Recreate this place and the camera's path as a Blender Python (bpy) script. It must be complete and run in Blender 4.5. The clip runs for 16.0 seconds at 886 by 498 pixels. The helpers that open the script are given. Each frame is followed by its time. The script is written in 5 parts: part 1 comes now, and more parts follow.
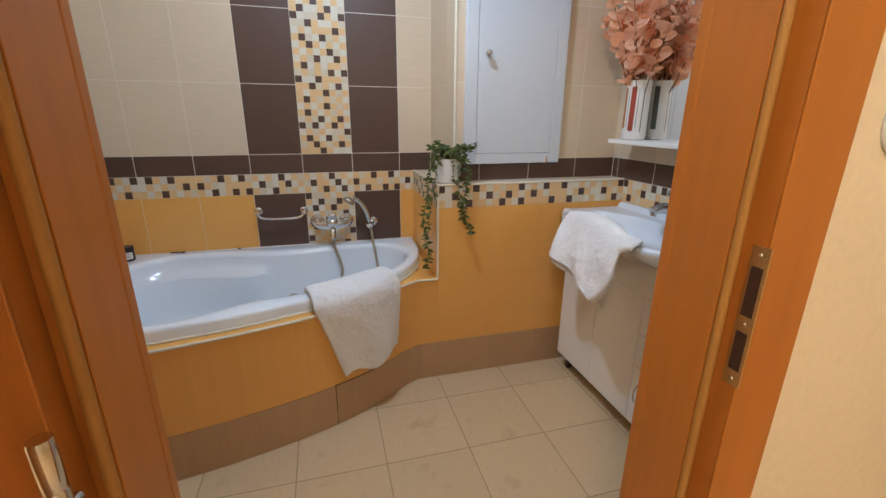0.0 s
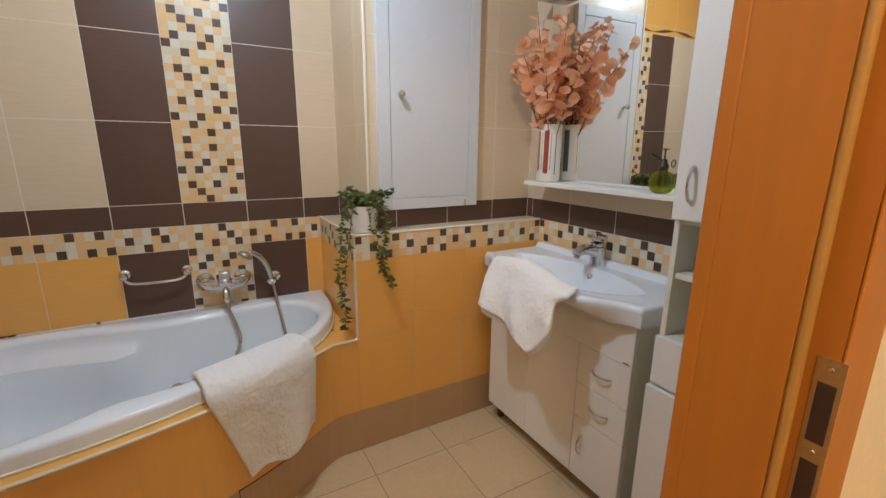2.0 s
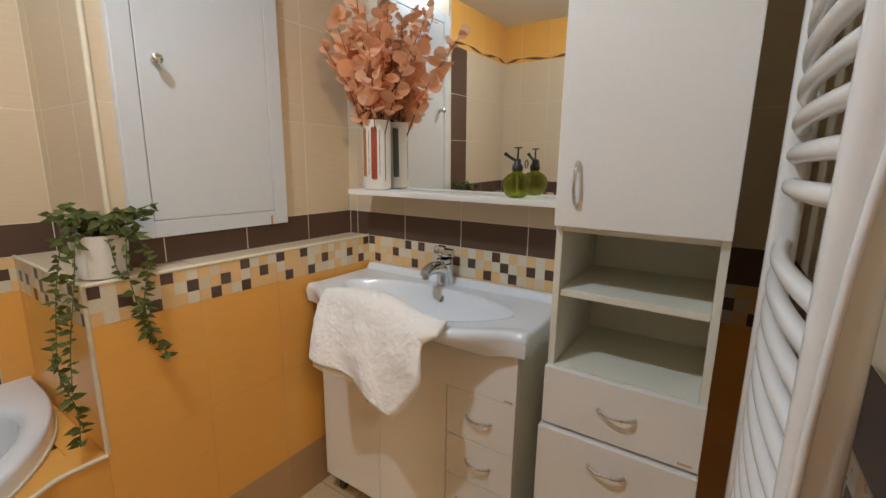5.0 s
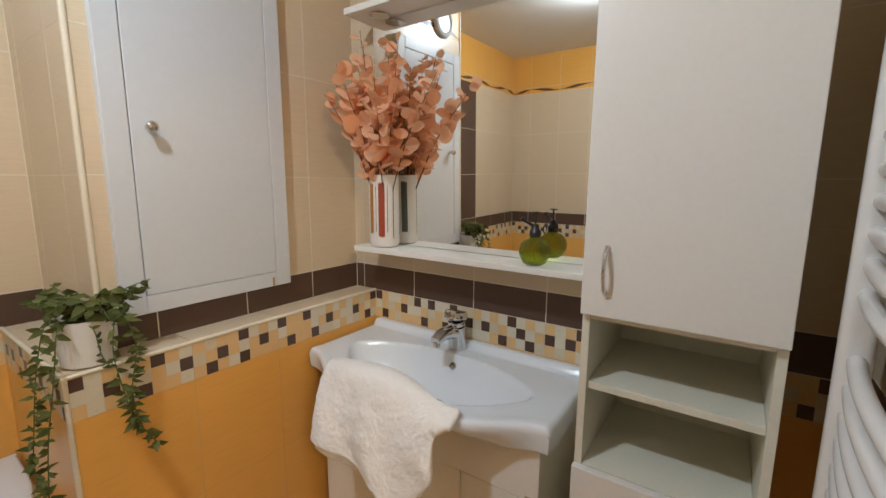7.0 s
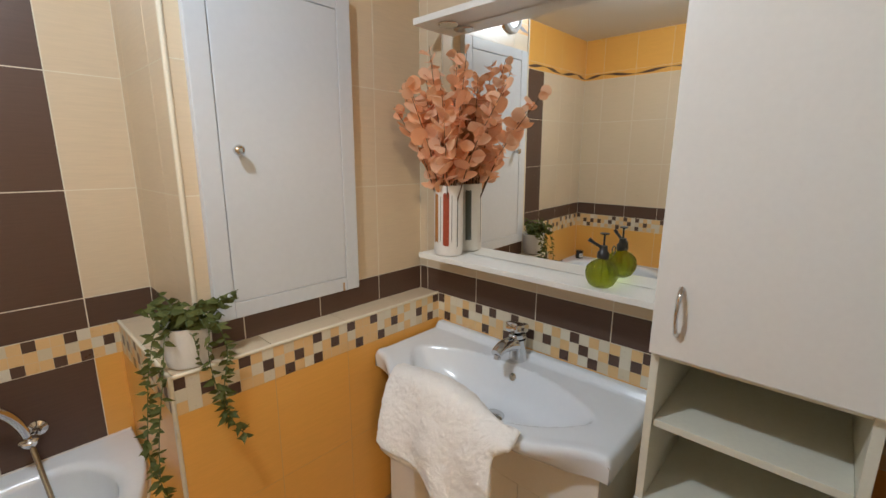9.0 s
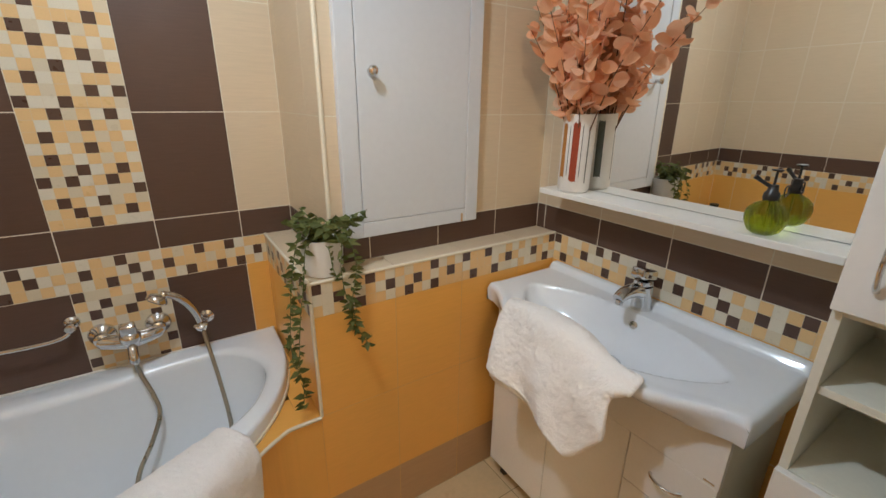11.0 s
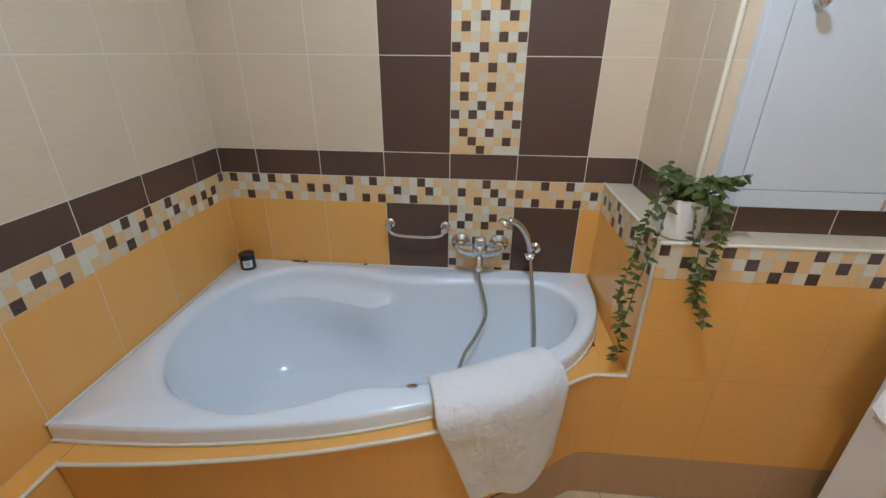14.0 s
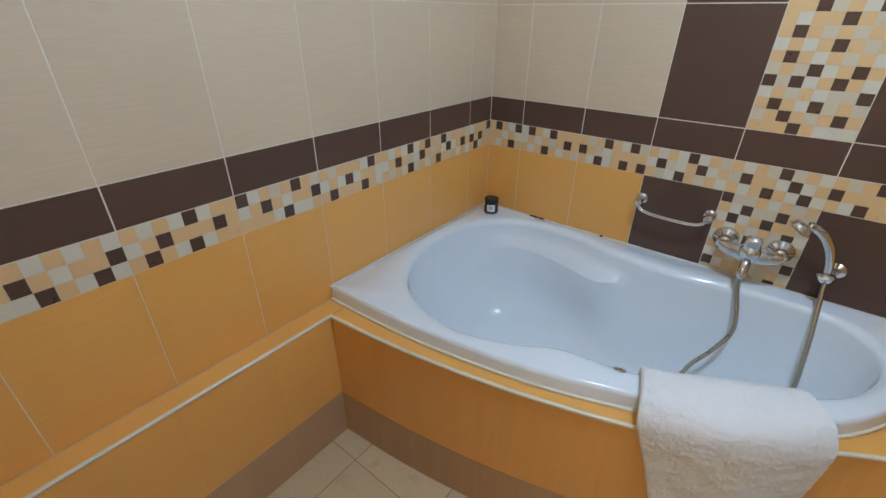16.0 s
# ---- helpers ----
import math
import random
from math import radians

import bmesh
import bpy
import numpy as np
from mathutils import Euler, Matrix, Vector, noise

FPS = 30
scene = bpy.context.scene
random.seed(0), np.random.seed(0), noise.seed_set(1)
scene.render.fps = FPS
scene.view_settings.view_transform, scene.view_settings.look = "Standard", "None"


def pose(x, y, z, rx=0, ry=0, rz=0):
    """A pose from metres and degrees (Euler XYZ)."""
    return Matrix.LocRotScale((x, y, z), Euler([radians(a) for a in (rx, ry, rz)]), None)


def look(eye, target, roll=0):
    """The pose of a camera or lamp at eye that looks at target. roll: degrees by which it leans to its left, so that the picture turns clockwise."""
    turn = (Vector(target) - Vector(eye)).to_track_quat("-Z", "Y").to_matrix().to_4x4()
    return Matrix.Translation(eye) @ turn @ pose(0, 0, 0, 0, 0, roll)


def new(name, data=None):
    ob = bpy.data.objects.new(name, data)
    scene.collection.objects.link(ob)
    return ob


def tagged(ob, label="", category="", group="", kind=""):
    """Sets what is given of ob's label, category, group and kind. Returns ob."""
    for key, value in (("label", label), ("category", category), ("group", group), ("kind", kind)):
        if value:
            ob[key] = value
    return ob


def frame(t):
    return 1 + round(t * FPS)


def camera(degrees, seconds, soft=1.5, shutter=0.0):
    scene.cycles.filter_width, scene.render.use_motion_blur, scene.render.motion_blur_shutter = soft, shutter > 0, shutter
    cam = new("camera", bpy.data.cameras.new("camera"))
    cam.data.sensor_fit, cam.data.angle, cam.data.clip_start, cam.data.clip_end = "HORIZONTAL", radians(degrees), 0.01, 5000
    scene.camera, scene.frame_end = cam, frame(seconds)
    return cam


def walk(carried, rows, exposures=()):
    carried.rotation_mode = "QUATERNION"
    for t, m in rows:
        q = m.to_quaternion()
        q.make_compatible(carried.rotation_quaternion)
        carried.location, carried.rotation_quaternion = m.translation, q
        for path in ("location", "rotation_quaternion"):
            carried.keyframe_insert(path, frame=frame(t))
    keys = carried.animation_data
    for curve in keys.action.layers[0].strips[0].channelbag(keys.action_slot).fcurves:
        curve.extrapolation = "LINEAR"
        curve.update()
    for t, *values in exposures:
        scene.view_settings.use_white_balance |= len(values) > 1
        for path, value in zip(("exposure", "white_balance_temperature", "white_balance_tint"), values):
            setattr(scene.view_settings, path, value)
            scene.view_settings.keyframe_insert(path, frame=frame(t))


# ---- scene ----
# seconds, stops, white balance
TONE = [(0.0, 0.0, 5150, 9), (1.5, -0.02, 5550, 10), (2.5, -0.06, 5750, 9), (4.2, -0.05, 5950, 9), (8.0, -0.08, 6050, 9), (11.0, -0.06, 5900, 8), (13.0, -0.08, 5150, 6), (14.0, 0.0, 5050, 6), (15.0, 0.05, 4900, 3), (16.0, 0.06, 4880, 3)]
cam = camera(92.32, 16.0)
# seconds, eye (x, y, z), yaw, pitch, roll
PATH = [
    (0, 0.358, -2.338, 1.252, -15.52, -17.43, 0.46),
    (0.5, 0.370, -2.311, 1.250, -17.07, -16.21, 0.38),
    (1, 0.393, -2.269, 1.254, -19.62, -14.71, 0.42),
    (1.5, 0.368, -2.216, 1.279, -23.52, -13.94, 0.42),
    (2, 0.344, -2.135, 1.297, -29.17, -13.33, 0.48),
    (2.5, 0.342, -2.069, 1.300, -34.82, -13.12, 0.46),
    (3, 0.369, -1.999, 1.274, -41.54, -12.66, 0.45),
    (3.5, 0.398, -1.944, 1.253, -46.92, -12.67, 0.46),
    (4, 0.426, -1.872, 1.229, -52.42, -12.50, 0.44),
    (4.2, 0.438, -1.845, 1.233, -54.13, -12.71, 0.49),
    (6.3, 0.572, -1.685, 1.311, -57.38, -9.75, 0.44),
    (6.5, 0.572, -1.682, 1.332, -57.17, -9.67, 0.48),
    (7, 0.589, -1.684, 1.380, -55.49, -9.02, 0.40),
    (7.5, 0.598, -1.684, 1.426, -53.76, -8.94, 0.28),
    (8, 0.590, -1.677, 1.476, -51.96, -9.39, 0.41),
    (8.2, 0.591, -1.677, 1.491, -50.96, -9.72, 0.38),
    (10.3, 0.573, -1.646, 1.455, -39.77, -16.29, 0.45),
    (10.5, 0.573, -1.641, 1.439, -38.03, -16.80, 0.48),
    (11, 0.553, -1.618, 1.433, -33.49, -19.20, 0.74),
    (11.5, 0.532, -1.605, 1.420, -28.36, -20.62, 0.64),
    (12, 0.484, -1.583, 1.412, -22.68, -22.04, 0.72),
    (12.5, 0.463, -1.571, 1.400, -16.49, -22.72, 0.70),
    (13, 0.426, -1.570, 1.396, -9.68, -23.42, 0.52),
    (13.5, 0.408, -1.576, 1.398, -2.56, -24.06, 0.36),
    (14, 0.359, -1.587, 1.403, 4.70, -24.91, 0.46),
    (14.5, 0.343, -1.593, 1.383, 12.55, -25.15, 0.50),
    (15, 0.330, -1.586, 1.375, 21.67, -26.37, 0.52),
    (15.5, 0.331, -1.590, 1.364, 29.78, -27.50, 0.52),
    (16, 0.342, -1.602, 1.352, 38.09, -28.76, 0.55),
]
walk(cam, [(t, pose(x, y, z, 0, 0, yaw) @ pose(0, 0, 0, 90 + pitch) @ pose(0, 0, 0, 0, 0, roll))
           for t, x, y, z, yaw, pitch, roll in PATH], TONE)

# ---- plan (metres) ----
XL, XR = -0.66, 1.78            # left and right walls
YB, YF = 0.0, -1.90             # bath wall and door wall
YP, XP = -0.445, 0.932          # boxed-in pier: front and side
YH, XH = -0.545, 0.830          # half wall: front and side
ZH = 0.963                      # top of the half wall
ZBAND0, ZBAND1 = 0.960, 1.058   # dark band
ZMOS = 0.857                    # lower edge of the mosaic strip
TW, TH = 0.252, 0.332           # wall tile pitch
ZCEIL = 2.36
ZLEDGE = 0.525
DX0, DX1, DTOP = 0.168, 0.793, 1.99
YHALL = -2.000

# ---- light ----
world = bpy.data.worlds.new("world")
scene.world = world
world.use_nodes = True
world.node_tree.nodes["Background"].inputs[0].default_value = (1.0, 0.85, 0.7, 1)
world.node_tree.nodes["Background"].inputs[1].default_value = 0.02


def lamp(name, kind, at, energy, colour, size=0.1, target=None):
    data = bpy.data.lights.new(name, kind)
    data.energy, data.color = energy, colour
    if kind == "AREA":
        data.shape, data.size = "DISK", size
    else:
        data.shadow_soft_size = size
    ob = new(name, data)
    ob.matrix_world = look(at, target) if target else pose(*at)
    return ob


BATH_LIGHT = (0.46, -0.98, 2.350)
lamp("bath_lamp", "AREA", BATH_LIGHT, 4.2, (0.90, 0.99, 1.06), 0.10, (0.46, -0.9801, 0.0))
lamp("bath_lamp_glow", "POINT", (0.46, -0.98, 2.325), 23.6, (0.90, 0.99, 1.06), 0.03)
lamp("hall_lamp", "POINT", (-0.10, -2.95, 2.20), 72, (1.0, 0.74, 0.45), 0.12)


# ---- materials ----
def nodes_of(name):
    m = bpy.data.materials.new(name)
    m.use_nodes = True
    nt = m.node_tree
    return m, nt, nt.nodes["Principled BSDF"]


def link(nt, a, b):
    nt.links.new(a, b)


def math_node(nt, op, a, b):
    n = nt.nodes.new("ShaderNodeMath")
    n.operation = op
    for i, v in enumerate((a, b)):
        if isinstance(v, (int, float)):
            n.inputs[i].default_value = v
        else:
            link(nt, v, n.inputs[i])
    return n.outputs[0]


def noise_node(nt, coord, scale, detail=4.0, stretch=(1, 1, 1)):
    mp = nt.nodes.new("ShaderNodeMapping")
    mp.inputs["Scale"].default_value = stretch
    link(nt, coord, mp.inputs[0])
    n = nt.nodes.new("ShaderNodeTexNoise")
    n.inputs["Scale"].default_value, n.inputs["Detail"].default_value = scale, detail
    link(nt, mp.outputs[0], n.inputs["Vector"])
    return n.outputs["Fac"]


def vary(nt, fac, lo, hi, c0, c1):
    r = nt.nodes.new("ShaderNodeMapRange")
    r.inputs[1].default_value, r.inputs[2].default_value = lo, hi
    link(nt, fac, r.inputs[0])
    m = nt.nodes.new("ShaderNodeMix")
    m.data_type = "RGBA"
    link(nt, r.outputs[0], m.inputs["Factor"])
    for k, c in (("A", c0), ("B", c1)):
        sock = [s for s in m.inputs if s.name == k and s.type == "RGBA"][0]
        if isinstance(c, tuple):
            sock.default_value = (*c, 1)
        else:
            link(nt, c, sock)
    return [s for s in m.outputs if s.type == "RGBA"][0]


def scaled(c, k):
    return tuple(v * k for v in c)


def surface(name, colour, rough=0.5, metal=0.0, spread=0.08, scale=12.0, fine=180.0, bump=0.05, stretch=(1, 1, 1),
            coat=0.0, dirt=None, per_object=0.0, spec=0.5):
    """A painted, plastic, metal or cloth surface with two scales of variation, gloss variation and fine relief."""
    m, nt, b = nodes_of(name)
    tc = nt.nodes.new("ShaderNodeTexCoord")
    coord = tc.outputs["Object"]
    if per_object:
        info = nt.nodes.new("ShaderNodeObjectInfo")
        off = nt.nodes.new("ShaderNodeVectorMath")
        off.operation = "ADD"
        wide = nt.nodes.new("ShaderNodeVectorMath")
        wide.operation = "SCALE"
        wide.inputs["Scale"].default_value = 9.0
        comb = nt.nodes.new("ShaderNodeCombineXYZ")
        for i in range(3):
            link(nt, info.outputs["Random"], comb.inputs[i])
        link(nt, comb.outputs[0], wide.inputs[0])
        link(nt, coord, off.inputs[0])
        link(nt, wide.outputs[0], off.inputs[1])
        coord = off.outputs[0]
    big = noise_node(nt, coord, scale, 2.0)
    small = noise_node(nt, coord, fine, 3.0, stretch)
    c = vary(nt, big, 0.0, 1.0, scaled(colour, 1 - 0.4 * spread), scaled(colour, 1 + 0.4 * spread))
    c2 = vary(nt, small, 0.25, 0.75, scaled(colour, 1 - 1.4 * spread), c)
    if dirt:
        spots = noise_node(nt, coord, scale * 2.3, 6.0)
        c2 = vary(nt, spots, 0.62, 0.78, c2, dirt)
    if per_object:
        hsv = nt.nodes.new("ShaderNodeHueSaturation")
        link(nt, c2, hsv.inputs["Color"])
        mr = nt.nodes.new("ShaderNodeMapRange")
        link(nt, info.outputs["Random"], mr.inputs[0])
        mr.inputs[3].default_value, mr.inputs[4].default_value = 1 - per_object, 1 + per_object
        link(nt, mr.outputs[0], hsv.inputs["Value"])
        c2 = hsv.outputs[0]
    link(nt, c2, b.inputs["Base Color"])
    b.inputs["Metallic"].default_value = metal
    b.inputs["Specular IOR Level"].default_value = spec
    b.inputs["Coat Weight"].default_value = coat
    b.inputs["Coat Roughness"].default_value = 0.08
    r = nt.nodes.new("ShaderNodeMapRange")
    link(nt, big, r.inputs[0])
    r.inputs[3].default_value, r.inputs[4].default_value = max(0.02, rough * 0.93), min(1, rough * 1.07)
    link(nt, r.outputs[0], b.inputs["Roughness"])
    if bump:
        bp = nt.nodes.new("ShaderNodeBump")
        bp.inputs["Strength"].default_value, bp.inputs["Distance"].default_value = bump, 0.002
        link(nt, small, bp.inputs["Height"])
        link(nt, bp.outputs[0], b.inputs["Normal"])
    return m


# wall tiles: fine linen streaks run along each tile's length
LINEN = (14, 210, 1)
M_BEIGE = surface("beige_tile", (0.690, 0.560, 0.385), 0.30, 0, 0.055, 5, 1.0, 0.12, LINEN, per_object=0.02)
M_PEACH = surface("peach_tile", (0.82, 0.432, 0.092), 0.30, 0, 0.05, 5, 1.0, 0.10, LINEN, per_object=0.015)
M_BASE = surface("grey_brown_tile", (0.50, 0.315, 0.160), 0.35, 0, 0.08, 6, 1.0, 0.10, LINEN, per_object=0.03)
M_BROWN = surface("dark_brown_tile", (0.102, 0.056, 0.037), 0.42, 0, 0.10, 6, 1.0, 0.05, LINEN, per_object=0.06)
M_MCREAM = surface("mosaic_cream", (0.73, 0.67, 0.53), 0.28, 0, 0.05, 30, 300, 0.03)
M_MPALE = surface("mosaic_sand", (0.68, 0.59, 0.42), 0.28, 0, 0.05, 30, 300, 0.03)
M_MPEACH = surface("mosaic_peach", (0.77, 0.52, 0.24), 0.28, 0, 0.05, 30, 300, 0.03)
M_MBROWN = surface("mosaic_brown", (0.098, 0.054, 0.038), 0.28, 0, 0.15, 30, 300, 0.03)
M_GROUT = surface("grout", (0.80, 0.73, 0.58), 0.85, 0, 0.10, 14, 300, 0.15)
M_PGROUT = surface("peach_grout", (0.70, 0.44, 0.17), 0.85, 0, 0.08, 14, 300, 0.1)
M_FGROUT = surface("floor_grout", (0.42, 0.31, 0.17), 0.9, 0, 0.2, 9, 300, 0.2)
M_FLOOR = surface("floor_tile", (0.66, 0.495, 0.285), 0.34, 0, 0.06, 4, 60, 0.06, per_object=0.04, dirt=(0.50, 0.35, 0.18))
M_TRIM = surface("cream_edge_trim", (0.78, 0.70, 0.54), 0.35, 0, 0.05, 20, 200, 0.03)
M_CEIL = surface("white_ceiling_paint", (0.80, 0.78, 0.74), 0.8, 0, 0.03, 3, 120, 0.05)
M_HALL = surface("cream_hall_paint", (0.76, 0.67, 0.50), 0.75, 0, 0.05, 3, 90, 0.10)
M_WOOD = surface("orange_beech_foil", (0.44, 0.158, 0.012), 0.38, 0, 0.10, 3, 3.0, 0.06, (20, 20, 1.2))
M_SEAL = surface("ochre_seal", (0.40, 0.20, 0.035), 0.6, 0, 0.08, 20, 120, 0.05)
M_WHITE = surface("white_lacquer", (0.84, 0.82, 0.77), 0.30, 0, 0.02, 5, 90, 0.02)
M_WHITEP = surface("white_gloss_paint", (0.64, 0.665, 0.69), 0.30, 0, 0.025, 4, 50, 0.06)
M_CARCASS = surface("ivory_melamine", (0.79, 0.77, 0.65), 0.45, 0, 0.03, 5, 90, 0.03)
M_ACRYL = surface("white_acrylic", (0.84, 0.885, 0.93), 0.13, 0, 0.015, 3, 40, 0.0, coat=0.5)
M_CERAM = surface("white_ceramic", (0.81, 0.85, 0.90), 0.16, 0, 0.012, 4, 40, 0.0, coat=0.25)
M_CHROME = surface("chrome", (0.72, 0.72, 0.72), 0.10, 1.0, 0.05, 30, 200, 0.0)
M_STEELHOSE = surface("steel_hose", (0.42, 0.41, 0.36), 0.28, 1.0, 0.10, 30, 400, 0.1)
M_BRASS = surface("dull_brass", (0.66, 0.50, 0.24), 0.50, 1.0, 0.12, 40, 200, 0.1)
M_DARK = surface("dark_recess", (0.05, 0.022, 0.012), 0.8, 0, 0.2, 20, 100, 0.1)
M_TOWEL = surface("white_terry", (0.88, 0.86, 0.84), 0.95, 0, 0.05, 30, 330, 1.0, spec=0.1)
M_RAD = surface("white_enamel", (0.82, 0.81, 0.79), 0.22, 0, 0.02, 6, 60, 0.02)
M_POT = surface("white_pot_glaze", (0.80, 0.79, 0.77), 0.35, 0, 0.03, 20, 150, 0.03)
M_VASE = surface("matt_white_vase", (0.76, 0.73, 0.69), 0.55, 0, 0.04, 18, 150, 0.08)
M_RUST = surface("rust_red_glaze", (0.33, 0.050, 0.016), 0.5, 0, 0.15, 30, 150, 0.05)
M_SLATE = surface("grey_green_glaze", (0.10, 0.105, 0.085), 0.5, 0, 0.15, 30, 150, 0.05)
M_OCHRE = surface("ochre_glaze", (0.48, 0.20, 0.04), 0.5, 0, 0.15, 30, 150, 0.05)
M_BLACK = surface("black_plastic", (0.020, 0.019, 0.020), 0.35, 0, 0.1, 30, 150, 0.02)
M_LABEL = surface("paper_label", (0.74, 0.72, 0.66), 0.7, 0, 0.03, 40, 200, 0.03)
M_SILICONE = surface("old_silicone", (0.76, 0.73, 0.66), 0.5, 0, 0.08, 25, 150, 0.05, dirt=(0.22, 0.15, 0.09))
M_STEM = surface("brown_stem", (0.15, 0.075, 0.035), 0.7, 0, 0.2, 40, 200, 0.1)
M_VINE = surface("green_stem", (0.10, 0.14, 0.04), 0.6, 0, 0.2, 40, 200, 0.1)
M_SOIL = surface("dark_moss", (0.03, 0.045, 0.015), 0.9, 0, 0.3, 60, 200, 0.3)
M_RUBBER = surface("dark_caster", (0.06, 0.05, 0.045), 0.5, 0, 0.15, 30, 150, 0.05)


def leaf_material(name, colour, tip, trans):
    m, nt, b = nodes_of(name)
    tc = nt.nodes.new("ShaderNodeTexCoord")
    info = nt.nodes.new("ShaderNodeObjectInfo")
    c = vary(nt, info.outputs["Random"], 0, 1, colour, tip)
    n = noise_node(nt, tc.outputs["Object"], 90.0, 3.0)
    c = vary(nt, n, 0.25, 0.85, c, scaled(colour, 0.88))
    link(nt, c, b.inputs["Base Color"])
    b.inputs["Roughness"].default_value = 0.6
    b.inputs["Specular IOR Level"].default_value = 0.18
    tr = nt.nodes.new("ShaderNodeBsdfTranslucent")
    link(nt, c, tr.inputs["Color"])
    mix = nt.nodes.new("ShaderNodeMixShader")
    mix.inputs[0].default_value = trans
    link(nt, b.outputs[0], mix.inputs[1])
    link(nt, tr.outputs[0], mix.inputs[2])
    link(nt, mix.outputs[0], nt.nodes["Material Output"].inputs["Surface"])
    return m


M_PETAL = leaf_material("peach_dried_leaf", (0.94, 0.50, 0.27), (0.97, 0.73, 0.54), 0.45)
M_LEAF = leaf_material("green_leaf", (0.075, 0.092, 0.022), (0.205, 0.215, 0.070), 0.15)


def mirror_material():
    m, nt, b = nodes_of("mirror")
    b.inputs["Base Color"].default_value = (0.90, 0.90, 0.87, 1)
    b.inputs["Metallic"].default_value, b.inputs["Roughness"].default_value = 1.0, 0.012
    return m


def glass_material(name, colour, rough=0.03):
    m, nt, b = nodes_of(name)
    b.inputs["Base Color"].default_value = (*colour, 1)
    b.inputs["Roughness"].default_value, b.inputs["IOR"].default_value = rough, 1.45
    b.inputs["Transmission Weight"].default_value = 1.0
    return m


def glow_material(name, colour, strength):
    m, nt, b = nodes_of(name)
    b.inputs["Base Color"].default_value = (0.9, 0.9, 0.9, 1)
    b.inputs["Emission Color"].default_value = (*colour, 1)
    b.inputs["Emission Strength"].default_value = strength
    return m


M_MIRROR = mirror_material()
M_GREEN = glass_material("green_glass", (0.54, 0.58, 0.05))
M_GLOW = glow_material("lamp_glass", (1.0, 0.98, 0.96), 1.5)
M_SPOT = surface("frosted_spot_glass", (0.35, 0.34, 0.31), 0.3, 0, 0.05, 40, 200, 0.02)


# ---- building helpers ----
def thing(name, at, label, category, group="", kind=""):
    ob = new(name)
    ob.empty_display_size = 0.05
    ob.location = at
    return tagged(ob, label, category, group, kind)


def origin_of(ob):
    while ob.parent:
        ob = ob.parent
    return ob.location.copy()


def part(name, bm, material, parent=None, label="", smooth=None):
    """One mesh object out of a bmesh in world places, under a thing or part (or on its own)."""
    if parent:
        bm.transform(Matrix.Translation(-origin_of(parent)))
    bmesh.ops.recalc_face_normals(bm, faces=bm.faces)
    me = bpy.data.meshes.new(name)
    bm.to_mesh(me)
    bm.free()
    for m in (material if isinstance(material, (list, tuple)) else [material]):
        me.materials.append(m)
    if smooth is not None:
        for p in me.polygons:
            p.use_smooth = True
        me.set_sharp_from_angle(angle=radians(smooth))
    ob = new(name, me)
    ob.parent = parent
    if label:
        ob["label"] = label
    return ob


def box(x0, x1, y0, y1, z0, z1, bevel=0.0, segs=2, bm=None):
    own = bm is None
    bm = bm or bmesh.new()
    vs = bmesh.ops.create_cube(bm, size=1)["verts"]
    for v in vs:
        v.co = Vector(((x0 + x1) / 2 + v.co.x * (x1 - x0), (y0 + y1) / 2 + v.co.y * (y1 - y0), (z0 + z1) / 2 + v.co.z * (z1 - z0)))
    if bevel:
        es = list({e for v in vs for e in v.link_edges})
        bmesh.ops.bevel(bm, geom=es, offset=bevel, segments=segs, profile=0.5, affect="EDGES", clamp_overlap=True)
    return bm


def tube(points, radius, sides=10, closed=False, bm=None, radii=None, caps=True):
    """A round rod along points."""
    bm = bm or bmesh.new()
    pts = [Vector(p) for p in points]
    n = len(pts)
    rings, side = [], None
    for i, p in enumerate(pts):
        a = pts[(i - 1) % n] if closed or i else p
        b = pts[(i + 1) % n] if closed or i < n - 1 else p
        d = (b - a).normalized()
        if side is None:
            side = d.orthogonal().normalized()
        side = (side - d * side.dot(d)).normalized()
        up = d.cross(side)
        r = radii[i] if radii else radius
        rings.append([bm.verts.new(p + r * (math.cos(6.28319 * k / sides) * side + math.sin(6.28319 * k / sides) * up)) for k in range(sides)])
    for i in range(n if closed else n - 1):
        r0, r1 = rings[i], rings[(i + 1) % n]
        for k in range(sides):
            bm.faces.new((r0[k], r0[(k + 1) % sides], r1[(k + 1) % sides], r1[k]))
    if caps and not closed:
        bm.faces.new(rings[0][::-1])
        bm.faces.new(rings[-1])
    return bm


